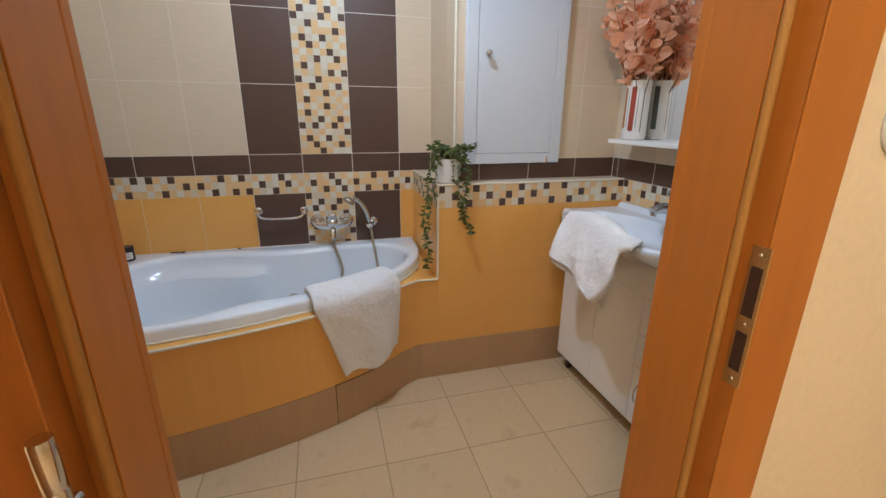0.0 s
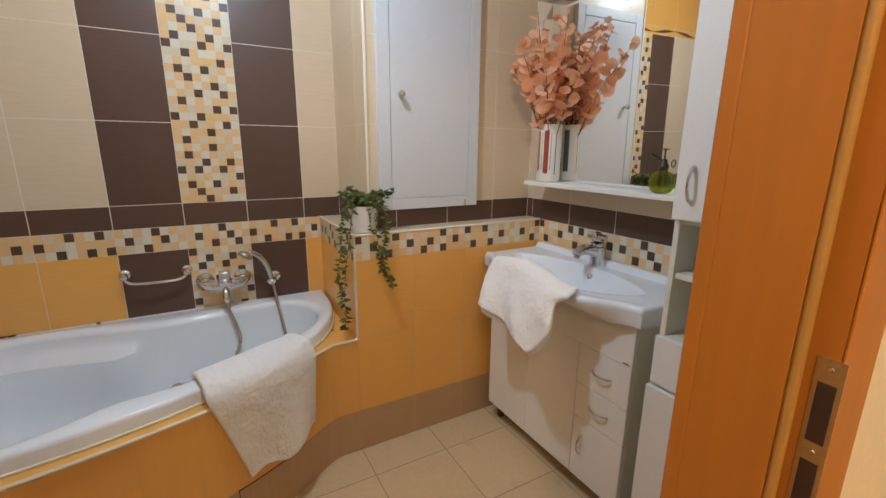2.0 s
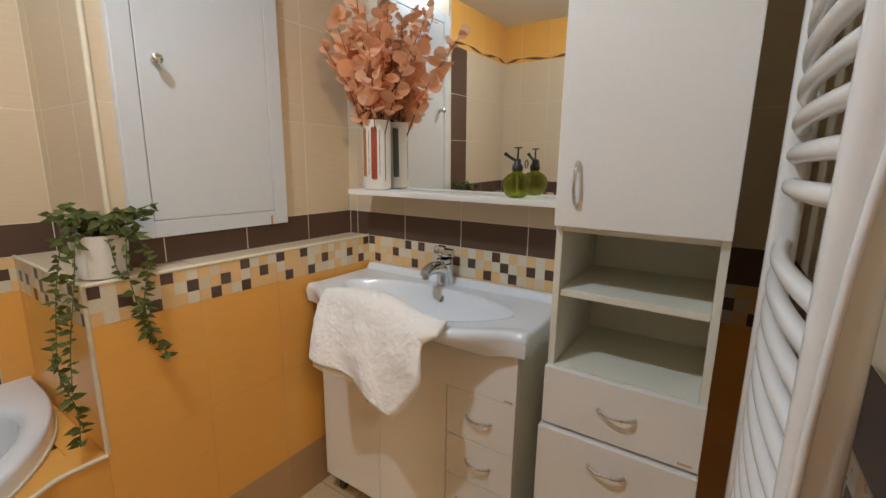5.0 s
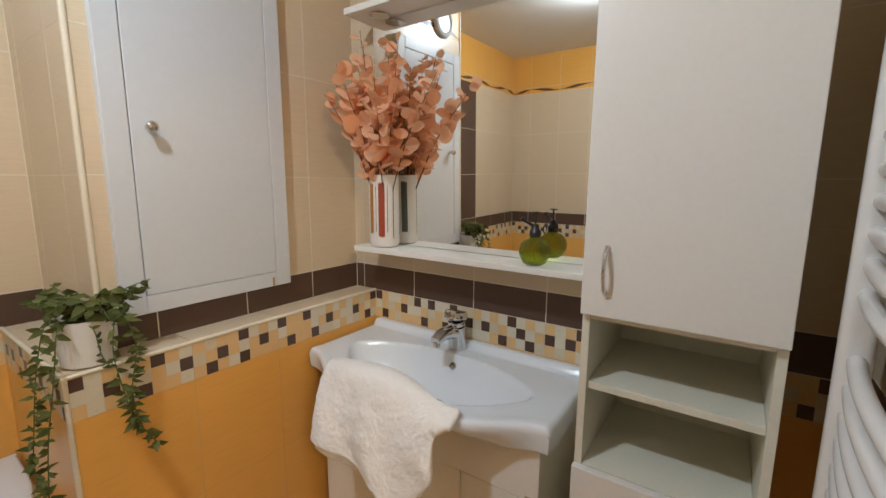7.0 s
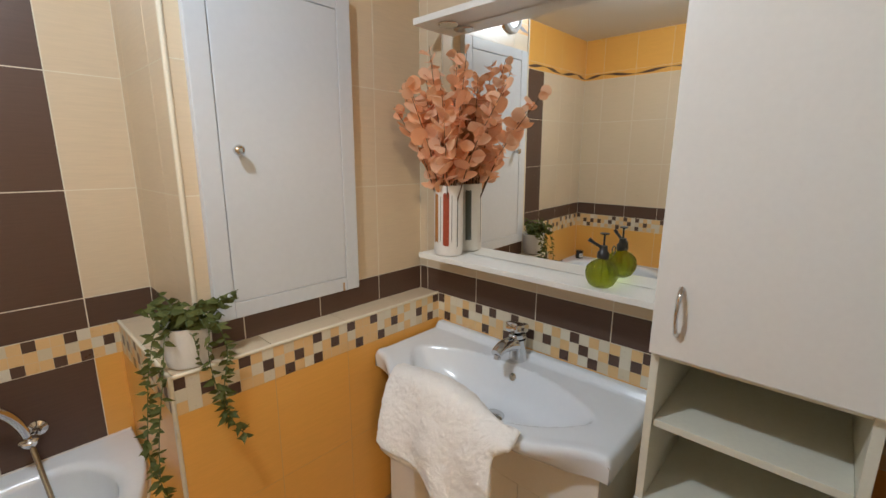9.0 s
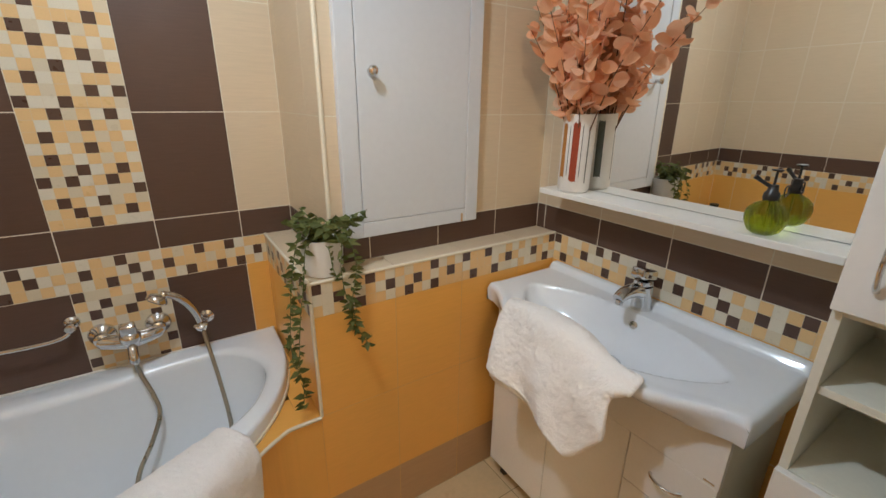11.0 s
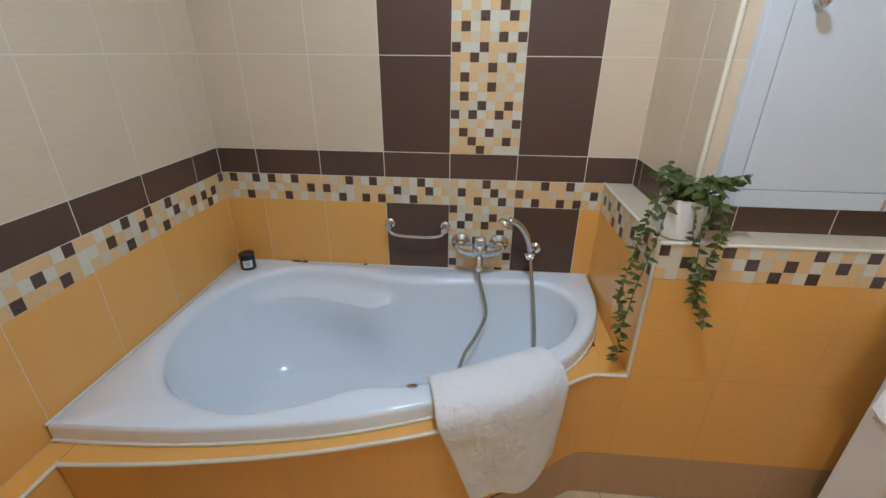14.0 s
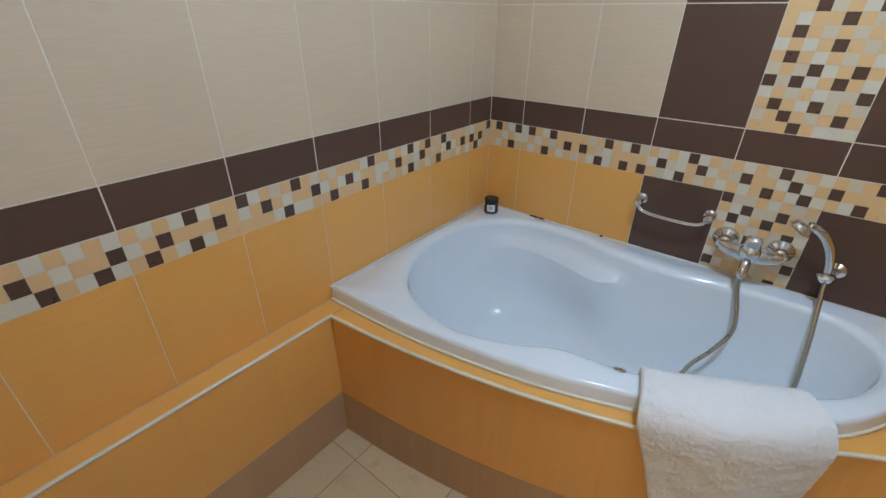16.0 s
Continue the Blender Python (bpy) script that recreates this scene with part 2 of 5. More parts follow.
def lathe(profile, at, sides=32, bm=None, axis=(0, 0, 1), squash=None):
    """A turned body: profile of (radius, height) along an axis from at."""
    bm = bm or bmesh.new()
    rot = Vector((0, 0, 1)).rotation_difference(Vector(axis)).to_matrix()
    rings = []
    for r, h in profile:
        ring = []
        for k in range(sides):
            a = 6.283185 * k / sides
            rr = r * (squash(a, h) if squash else 1)
            ring.append(bm.verts.new(Vector(at) + rot @ Vector((rr * math.cos(a), rr * math.sin(a), h))))
        rings.append(ring)
    for r0, r1 in zip(rings, rings[1:]):
        for k in range(sides):
            bm.faces.new((r0[k], r0[(k + 1) % sides], r1[(k + 1) % sides], r1[k]))
    for ring, flip in ((rings[0], True), (rings[-1], False)):
        if profile[0 if flip else -1][0] > 1e-4:
            bm.faces.new(ring[::-1] if flip else ring)
    bmesh.ops.remove_doubles(bm, verts=bm.verts, dist=1e-5)
    return bm


def smooth_path(ctrl, per=8, closed=False):
    """A Catmull-Rom curve through control points."""
    p = [Vector(c) for c in ctrl]
    n, out = len(p), []
    for i in range(n if closed else n - 1):
        if closed:
            a, b, c, d = p[i - 1], p[i], p[(i + 1) % n], p[(i + 2) % n]
        else:
            a, b, c, d = p[max(i - 1, 0)], p[i], p[i + 1], p[min(i + 2, n - 1)]
        for k in range(per):
            t = k / per
            out.append(0.5 * (2 * b + (c - a) * t + (2 * a - 5 * b + 4 * c - d) * t * t + (3 * b - a - 3 * c + d) * t ** 3))
    if not closed:
        out.append(p[-1])
    return out


def bar_handle(parent, a, b, outward, reach, name="handle", radius=0.0038):
    """A bowed chrome pull between two points of a front."""
    a, b, o = Vector(a), Vector(b), Vector(outward)
    pts = []
    for k in range(13):
        t = k / 12
        pts.append(a.lerp(b, t) + o * reach * (math.sin(math.pi * t) ** 0.55 if 0 < t < 1 else 0))
    bm = tube(pts, radius, 8, radii=[radius * (1.25 - 0.35 * math.sin(math.pi * k / 12)) for k in range(13)])
    return part(name, bm, M_CHROME, parent, "bowed chrome pull", 50)


# ---- structure ----
def slab(name, x0, x1, y0, y1, z0, z1, material, label, category):
    return tagged(part(name, box(x0, x1, y0, y1, z0, z1), material), label, category, kind="structure")


G = 0.0005   # depth of the joints
floor = slab("floor", XL - 0.12, XR + 0.12, YHALL, YB + 0.12, -0.10, -G, M_FGROUT, "beige square ceramic floor tiles with dark joints", "floor")
hall_floor = slab("floor_hall", -1.2, 2.6, -4.2, YHALL, -0.10, 0.0, M_FLOOR, "plain beige floor of the hallway", "floor")
ceiling = slab("ceiling", XL - 0.12, XR + 0.12, YF - 0.13, YB + 0.12, ZCEIL, ZCEIL + 0.1, M_CEIL, "white painted bathroom ceiling", "ceiling")
hall_ceiling = slab("ceiling_hall", -1.2, 2.6, -4.2, YHALL - 0.003, 2.45, 2.55, M_CEIL, "white painted hallway ceiling", "ceiling")
wall_back = slab("wall_north", XL - 0.12, XP + 0.05, YB + G, YB + 0.12, -0.1, ZCEIL, M_GROUT, "tiled wall behind the corner bathtub", "wall")
wall_left = slab("wall_west", XL - 0.12, XL - G, YHALL, YB + G, -0.1, ZCEIL, M_GROUT, "beige tiled wall with a dark band", "wall")
wall_right = slab("wall_east", XR + G, XR + 0.12, YHALL, YB + 0.12, -0.1, ZCEIL, M_GROUT, "tiled wall behind the washbasin", "wall")
wall_pier = slab("wall_pier", XP + G, XR + G, YP + G, YB + 0.12, ZH, ZCEIL, M_GROUT, "boxed-in tiled pier above the half wall", "wall")
half_wall = slab("wall_half", XH + G, XR + G, YH + G, YB + G, -0.1, ZH - 0.007, M_PGROUT, "orange tiled half wall with mosaic strip", "wall")
part_w = [
    ("wall_south", XL - G, DX0 - 0.024, YHALL, YF - G, -0.1, ZCEIL),
    ("wall_south_right", DX1 + 0.024, XR + G, YHALL, YF - G, -0.1, ZCEIL),
    ("wall_south_top", DX0 - 0.024, DX1 + 0.024, YHALL, YF - G, DTOP + 0.012, ZCEIL),
]
south = {}
for n, *b in part_w:
    south[n] = slab(n, *b, M_GROUT, "tiled wall round the bathroom door", "wall")
# hallway skin and its closing walls
slab("wall_hall_right", DX1 + 0.024, 2.6, YHALL - 0.008, YHALL - 0.0005, 0, 2.45, M_HALL, "cream painted hallway wall beside the door", "wall")
slab("wall_hall_left", -1.2, DX0 - 0.024, YHALL - 0.008, YHALL - 0.0005, 0, 2.45, M_HALL, "cream painted hallway wall", "wall")
slab("wall_hall_top", DX0 - 0.024, DX1 + 0.024, YHALL - 0.008, YHALL - 0.0005, DTOP + 0.012, 2.45, M_HALL, "cream painted hallway wall above the door", "wall")
slab("wall_hall_south", -1.2, 2.6, -4.3, -4.2, 0, 2.45, M_HALL, "cream painted hallway wall", "wall")
slab("wall_hall_west", -1.3, -1.2, -4.2, YHALL, 0, 2.45, M_HALL, "cream painted hallway wall", "wall")
slab("wall_hall_east", 2.6, 2.7, -4.2, YHALL, 0, 2.45, M_HALL, "cream painted hallway wall", "wall")


# door lining: rebated jambs, head, rounded casings and the seal
def door_frame():
    ob = thing("door_1", ((DX0 + DX1) / 2, -1.97, 0), "orange wood door frame with rebate and seal", "door frame", kind="structure")
    yi, yo, reb = YF + 0.018, YHALL - 0.012, -1.980
    for side, xf in ((1, DX1), (-1, DX0)):
        def b(u0, u1, y0, y1, z0, z1, bev):
            x0, x1 = sorted((xf + side * u0, xf + side * u1))
            return box(x0, x1, y0, y1, z0, z1, bev, 3)
        part("jamb", b(0, 0.0235, reb, YF, 0, DTOP + 0.012, 0.0006), M_WOOD, ob)
        part("rebate", b(0.0205, 0.0238, YHALL - 0.0088, reb - 0.0005, 0, DTOP + 0.012, 0), M_WOOD, ob)
        part("inner_casing", b(-0.0008, 0.058, YF + 0.0001, yi, 0, DTOP + 0.058, 0.003), M_WOOD, ob)
        part("outer_casing", b(0.020, 0.098, yo, YHALL - 0.009, 0, DTOP + 0.066, 0.0055), M_WOOD, ob)
        part("seal", tube([(xf + side * 0.006, reb - 0.004, 0), (xf + side * 0.006, reb - 0.004, DTOP)], 0.0055, 8), M_SEAL, ob, "ochre rubber seal", 60)
    part("head", box(DX0, DX1, reb, YF - 0.002, DTOP, DTOP + 0.0115, 0.001), M_WOOD, ob)
    part("inner_casing", box(DX0 - 0.0008, DX1 + 0.0008, YF + 0.0005, yi - 0.001, DTOP - 0.001, DTOP + 0.057, 0.004), M_WOOD, ob)
    part("outer_casing", box(DX0 - 0.0195, DX1 + 0.0195, yo + 0.001, YHALL - 0.009, DTOP + 0.009, DTOP + 0.065, 0.004), M_WOOD, ob)
    # lock plate in the rebate
    xs = DX1 + 0.0202
    plate = part("strike_plate", box(xs - 0.0006, xs + 0.0012, -2.0145, -1.9925, 0.944, 1.118, 0.0004), M_BRASS, ob, "dull brass strike plate with two slots")
    for z0, z1 in ((1.034, 1.094), (0.964, 1.014)):
        part("slot", box(xs - 0.0011, xs - 0.0003, -2.0105, -1.9965, z0, z1, 0.0003), M_DARK, plate, "dark latch slot")
    for z in (1.108, 1.024, 0.952):
        part("screw", lathe([(0.0, 0.0), (0.0028, 0.0), (0.0022, 0.0009), (0.0, 0.0011)], (xs - 0.0006, -2.0035, z), 10, axis=(-1, 0, 0)), M_CHROME, plate, "", 40)
    # hinge knuckle on the other side
    for z in (0.985, 1.72, 0.22):
        h = part("hinge", lathe([(0, -0.04), (0.0075, -0.04), (0.0085, -0.037), (0.0085, -0.002), (0.0078, -0.001), (0.0078, 0.001), (0.0085, 0.002), (0.0085, 0.042), (0.0078, 0.045), (0, 0.045)],
                                (DX0 - 0.020, yo - 0.011, z), 18), M_CHROME, ob, "brushed metal hinge knuckle", 40)
        part("hinge_pin", tube([(DX0 - 0.019, yo - 0.008, z - 0.022), (DX0 - 0.016, yo + 0.004, z - 0.022)], 0.004, 8), M_CHROME, h, "", 50)
    return ob


door_frame()


def door_leaf():
    ob = thing("door_leaf", (0.095, -2.36, 0), "orange wood bathroom door leaf standing wide open", "door")
    part("panel", box(0.075, 0.115, -2.68, -2.045, 0.012, 1.985, 0.003), M_WOOD, ob)
    h = part("handle", tube(smooth_path([(0.116, -2.62, 1.03), (0.145, -2.62, 1.03), (0.16, -2.60, 1.03), (0.16, -2.51, 1.03)], 6), 0.008, 10), M_CHROME, ob, "chrome lever handle", 50)
    part("handle_plate", box(0.1152, 0.1195, -2.64, -2.60, 0.93, 1.13, 0.0015), M_CHROME, h)


door_leaf()


def ceiling_lamp():
    x, y, z = BATH_LIGHT
    ob = thing("ceiling_lamp", (x, y, ZCEIL), "small round recessed white ceiling lamp, switched on", "lamp")
    part("rim", lathe([(0.050, 0.0), (0.066, 0.0), (0.067, -0.003), (0.062, -0.007), (0.052, -0.008), (0.050, -0.004)], (x, y, ZCEIL), 36), M_WHITEP, ob, "", 40)
    g = part("glass", lathe([(0.0, -0.0005), (0.050, -0.0005), (0.050, -0.003), (0.0, -0.004)], (x, y, ZCEIL), 32), M_GLOW, ob, "glowing frosted glass", 60)
    g.visible_shadow = False


ceiling_lamp()

# ---- bathtub corner ----
# plan curve of the tiled apron, from the low ledge to the half wall
APRON = smooth_path([(-0.588, -0.978), (-0.36, -0.955), (-0.12, -0.915), (0.09, -0.864), (0.30, -0.795), (0.50, -0.699), (0.66, -0.588), (0.735, YH)], 6)


def smooth01(a, b, x):
    t = min(max((x - a) / (b - a), 0.0), 1.0)
    return t * t * (3 - 2 * t)


def apron():
    ob = thing("tub_surround", (0.1, -0.5, 0), "curved orange tiled apron round the bathtub", "tub surround", kind="structure")
    line = [Vector((p.x, p.y)) for p in APRON] + [Vector((XH, YH))]
    # core behind the tiles, with its top shelf
    bm = bmesh.new()
    ring = [v for v in line] + [Vector((XH, -0.002)), Vector((XL + 0.002, -0.002)), Vector((XL + 0.002, -0.972))]
    low = [bm.verts.new((v.x, v.y + 0.006, -0.002)) for v in ring]
    top = [bm.verts.new((v.x, v.y + 0.006, ZLEDGE - 0.007)) for v in ring]
    n = len(ring)
    for i in range(n):
        bm.faces.new((low[i], low[(i + 1) % n], top[(i + 1) % n], top[i]))
    part("core", bm, M_PGROUT, ob)
    # lengths along the curve for the tile joints
    run = [0.0]
    for a, b in zip(line, line[1:]):
        run.append(run[-1] + (b - a).length)

    def on(s):
        s = min(max(s, 0), run[-1])
        for i in range(len(run) - 1):
            if s <= run[i + 1] + 1e-9:
                f = (s - run[i]) / (run[i + 1] - run[i])
                d = (line[i + 1] - line[i]).normalized()
                return line[i].lerp(line[i + 1], f), Vector((d.y, -d.x))
    cuts = [0.0, 0.20, 0.452, 0.704, 0.956, 1.18, 1.36, run[-1]]
    for z0, z1, m, nm in ((0.0, 0.19, M_BASE, "plinth_tile"), (0.19, ZLEDGE - 0.006, M_PEACH, "apron_tile")):
        for a, b in zip(cuts, cuts[1:]):
            bm = bmesh.new()
            k = max(2, int((b - a) / 0.03))
            rows = []
            for i in range(k + 1):
                p, nn = on(a + 0.0001 + (b - a - 0.0002) * i / k)
                rows.append([bm.verts.new((p.x + nn.x * d, p.y + nn.y * d, z)) for d, z in ((-0.006, z0 + 0.001), (-0.0008, z0 + 0.001), (0, z0 + 0.002), (0, z1 - 0.002), (-0.0008, z1 - 0.001), (-0.006, z1 - 0.001))])
            for r0, r1 in zip(rows, rows[1:]):
                for j in range(5):
                    bm.faces.new((r0[j], r1[j], r1[j + 1], r0[j + 1]))
            bm.faces.new(rows[0])
            bm.faces.new(rows[-1][::-1])
            o = part(nm, bm, m, ob, "", 30)
    # top shelf tiles of the surround, each cut along the curve
    for a, b in zip(cuts, cuts[1:]):
        bm = bmesh.new()
        k = max(2, int((b - a) / 0.03))
        rows = []
        for i in range(k + 1):
            p, nn = on(a + 0.0001 + (b - a - 0.0002) * i / k)
            rows.append([bm.verts.new((p.x - nn.x * d, p.y - nn.y * d, z)) for d, z in ((0.003, ZLEDGE - 0.008), (0.003, ZLEDGE), (0.075, ZLEDGE), (0.075, ZLEDGE - 0.008))])
        for r0, r1 in zip(rows, rows[1:]):
            for j in range(4):
                bm.faces.new((r0[j], r1[j], r1[(j + 1) % 4], r0[(j + 1) % 4]))
        bm.faces.new(rows[0])
        bm.faces.new(rows[-1][::-1])
        part("shelf_tile", bm, M_PEACH, ob)
    part("filler", box(0.690, 0.769, YH + 0.004, -0.41, 0.50, ZLEDGE - 0.0015), M_PEACH, ob)
    part("filler", box(0.770, XH, YH + 0.004, -0.002, 0.50, ZLEDGE - 0.0015), M_PEACH, ob)
    # cream edge trim
    pts = [on(run[-1] * i / 60) for i in range(61)]
    part("edge_trim", tube([(p.x + nn.x * 0.0005, p.y + nn.y * 0.0005, ZLEDGE - 0.003) for p, nn in pts], 0.0058, 8), M_TRIM, ob, "cream plastic edge trim", 60)
    # access hatch in the plinth: dark joint lines
    a, b = 0.952, 1.178
    for s0, s1, z0, z1 in ((a - 0.002, a + 0.001, 0.004, 0.194), (a - 0.002, b, 0.188, 0.192)):
        bm = bmesh.new()
        k = 8
        rows = []
        for i in range(k + 1):
            p, nn = on(s0 + (s1 - s0) * i / k)
            rows.append([bm.verts.new((p.x + nn.x * d, p.y + nn.y * d, z)) for d, z in ((-0.002, z0), (0.0012, z0), (0.0012, z1), (-0.002, z1))])
        for r0, r1 in zip(rows, rows[1:]):
            for j in range(4):
                bm.faces.new((r0[j], r1[j], r1[(j + 1) % 4], r0[(j + 1) % 4]))
        part("hatch_joint", bm, M_DARK, ob, "dark open joint of the access hatch")


apron()

# low tiled ledge along the west wall
low_ledge = thing("low_ledge", (-0.62, -1.43, 0), "low peach tiled pipe ledge along the wall", "ledge", kind="structure")
part("core", box(XL - G, -0.5908, YF, -0.880, -0.002, ZLEDGE - 0.0045), M_PEACH, low_ledge)
part("edge_trim", tube([(-0.5925, -0.972, ZLEDGE - 0.003), (-0.5925, YF + 0.001, ZLEDGE - 0.003)], 0.0058, 8), M_TRIM, low_ledge, "cream plastic edge trim", 60)


def bathtub():
    ob = thing("bathtub", (0.05, -0.42, ZLEDGE), "white acrylic asymmetric corner bathtub, empty", "bathtub")
    c = Vector((0.03, -0.42))
    outer = [Vector((XL + 0.004, -0.004)), Vector((XL + 0.004, -0.45)), Vector((XL + 0.004, -0.915))]
    outer += [Vector((p.x, p.y)) for p in smooth_path([(-0.655, -0.918), (-0.37, -0.906), (-0.13, -0.873), (0.08, -0.825), (0.29, -0.750), (0.48, -0.66), (0.64, -0.555), (0.755, -0.40), (0.812, -0.22), (0.822, -0.03), (0.822, -0.004)], 6)]
    inner = [Vector((p.x, p.y)) for p in smooth_path([(-0.61, -0.45), (-0.575, -0.235), (-0.43, -0.085), (-0.2, -0.062), (0.0, -0.105), (0.20, -0.112), (0.50, -0.085), (0.66, -0.105), (0.735, -0.25), (0.665, -0.43),
                                                      (0.52, -0.545), (0.35, -0.640), (0.19, -0.692), (0.05, -0.716), (-0.07, -0.785), (-0.24, -0.832), (-0.44, -0.775), (-0.56, -0.64)], 6, True)]
    base = [Vector((p.x, p.y)) for p in smooth_path([(-0.44, -0.45), (-0.38, -0.28), (-0.15, -0.235), (0.2, -0.245), (0.5, -0.22), (0.59, -0.30), (0.52, -0.42), (0.3, -0.53), (0.05, -0.60), (-0.2, -0.655), (-0.38, -0.60)], 6, True)]

    def cast(poly, ang):
        d = Vector((math.cos(ang), math.sin(ang)))
        best = 0.0
        for a, b in zip(poly, poly[1:] + poly[:1]):
            e, f = b - a, a - c
            den = d.x * e.y - d.y * e.x
            if abs(den) < 1e-9:
                continue
            t, u = (f.x * e.y - f.y * e.x) / den, (f.x * d.y - f.y * d.x) / den
            if t > 0 and -1e-6 <= u <= 1 + 1e-6:
                best = max(best, t)
        return best
    angs = sorted([2 * math.pi * k / 160 for k in range(160)] + [math.atan2(v.y - c.y, v.x - c.x) % (2 * math.pi) for v in (outer[0], outer[2], Vector((0.822, -0.004)))])
    zt = 0.578
    levels = []
    spec = [("o", 0.0, ZLEDGE + 0.0005), ("o", 0.0, zt - 0.014), ("o", 0.003, zt - 0.005), ("o", 0.010, zt)]
    for q in range(7):
        f = math.pi / 2 * q / 6
        spec.append(("i", -0.030 + 0.034 * math.sin(f), zt - 0.026 * (1 - math.cos(f))))
    for q in range(1, 23):
        f = q / 22
        spec.append(("b", f, zt - 0.026 - 0.36 * (1 - (1 - f) ** 1.5)))

    def rest(a, z):
        """How far an arm rest steps into the bath."""
        total = 0.0
        for mid, wide, deep in ((122, 40, 0.115), (258, 30, 0.085)):
            w = max(0.0, 1 - ((math.degrees(a) - mid) / wide) ** 2)
            total += deep * w ** 1.4 * smooth01(zt - 0.065, zt - 0.095, z) * smooth01(zt - 0.34, zt - 0.10, z)
        return total
    bm = bmesh.new()
    rings = []
    for kind, k, z in spec:
        ring = []
        for a in angs:
            d = Vector((math.cos(a), math.sin(a)))
            ro, ri, rb = cast(outer, a), cast(inner, a), cast(base, a)
            if kind == "o":
                r = ro - k
            elif kind == "i":
                r = min(ri - k, ro - 0.012)
            else:
                r = (ri - 0.004) * (1 - k ** 1.5) + rb * k ** 1.5 - rest(a, z)
            ring.append(bm.verts.new((c.x + d.x * r, c.y + d.y * r, z)))
        rings.append(ring)
    n = len(angs)
    for r0, r1 in zip(rings, rings[1:]):
        for i in range(n):
            bm.faces.new((r0[i], r0[(i + 1) % n], r1[(i + 1) % n], r1[i]))
    last = rings[-1]
    for f in (0.55, 0.2):
        ring = [bm.verts.new((c.x + (v.co.x - c.x) * f, c.y + (v.co.y - c.y) * f, last[0].co.z - 0.004)) for v in last]
        for i in range(n):
            bm.faces.new((last[i], last[(i + 1) % n], ring[(i + 1) % n], ring[i]))
        last = ring
    bm.faces.new(last)
    part("shell", bm, M_ACRYL, ob, "", 45)
    # sealing bead along the walls and on the shelf
    part("silicone_bead", tube([(XL + 0.004, -0.92, zt - 0.002), (XL + 0.004, -0.004, zt - 0.002), (0.82, -0.004, zt - 0.002)], 0.0045, 6), M_SILICONE, ob, "yellowed silicone joint")
    foot = [Vector((p.x, p.y)) for p in outer[2:]]
    part("silicone_bead", tube([(v.x, v.y - 0.002, ZLEDGE + 0.002) for v in foot], 0.006, 6), M_TRIM, ob, "cream silicone joint", 60)
    # waste knob in the front rim
    part("overflow_cover", lathe([(0, 0), (0.017, 0), (0.017, 0.003), (0.013, 0.006), (0, 0.007)], (0.205, -0.700, zt - 0.006), 20, axis=(-0.1, 0.55, 0.83)), M_CHROME, ob, "chrome waste cover", 40)
    part("drain", lathe([(0, 0), (0.033, 0), (0.033, 0.003), (0.024, 0.005), (0, 0.004)], (0.05, -0.42, zt - 0.388), 24), M_CHROME, ob, "chrome drain", 40)
    return ob


bathtub()


# ---- bath fittings ----
def grab_bar():
    ob = thing("grab_bar", (0.126, 0.0, 0.765), "curved chrome grab bar on a dark tile above the bath", "grab bar")
    za, zb, ya = 0.772, 0.766, -0.042
    for x, z in ((0.015, za), (0.237, zb)):
        m = part("mount", lathe([(0, 0), (0.021, 0), (0.022, 0.004), (0.019, 0.009), (0.012, 0.013), (0.010, 0.034), (0.0135, 0.040), (0.0155, 0.049), (0.012, 0.056), (0, 0.058)], (x, 0.0, z), 24, axis=(0, -1, 0)), M_CHROME, ob, "round chrome wall mount", 50)
    pts = smooth_path([(0.015, ya, za), (0.024, ya - 0.006, za - 0.022), (0.055, ya - 0.010, za - 0.032), (0.126, ya - 0.013, za - 0.035), (0.197, ya - 0.010, zb - 0.028), (0.228, ya - 0.006, zb - 0.018), (0.237, ya, zb)], 6)
    part("bar", tube(pts, 0.0068, 12), M_CHROME, ob, "", 60)


grab_bar()


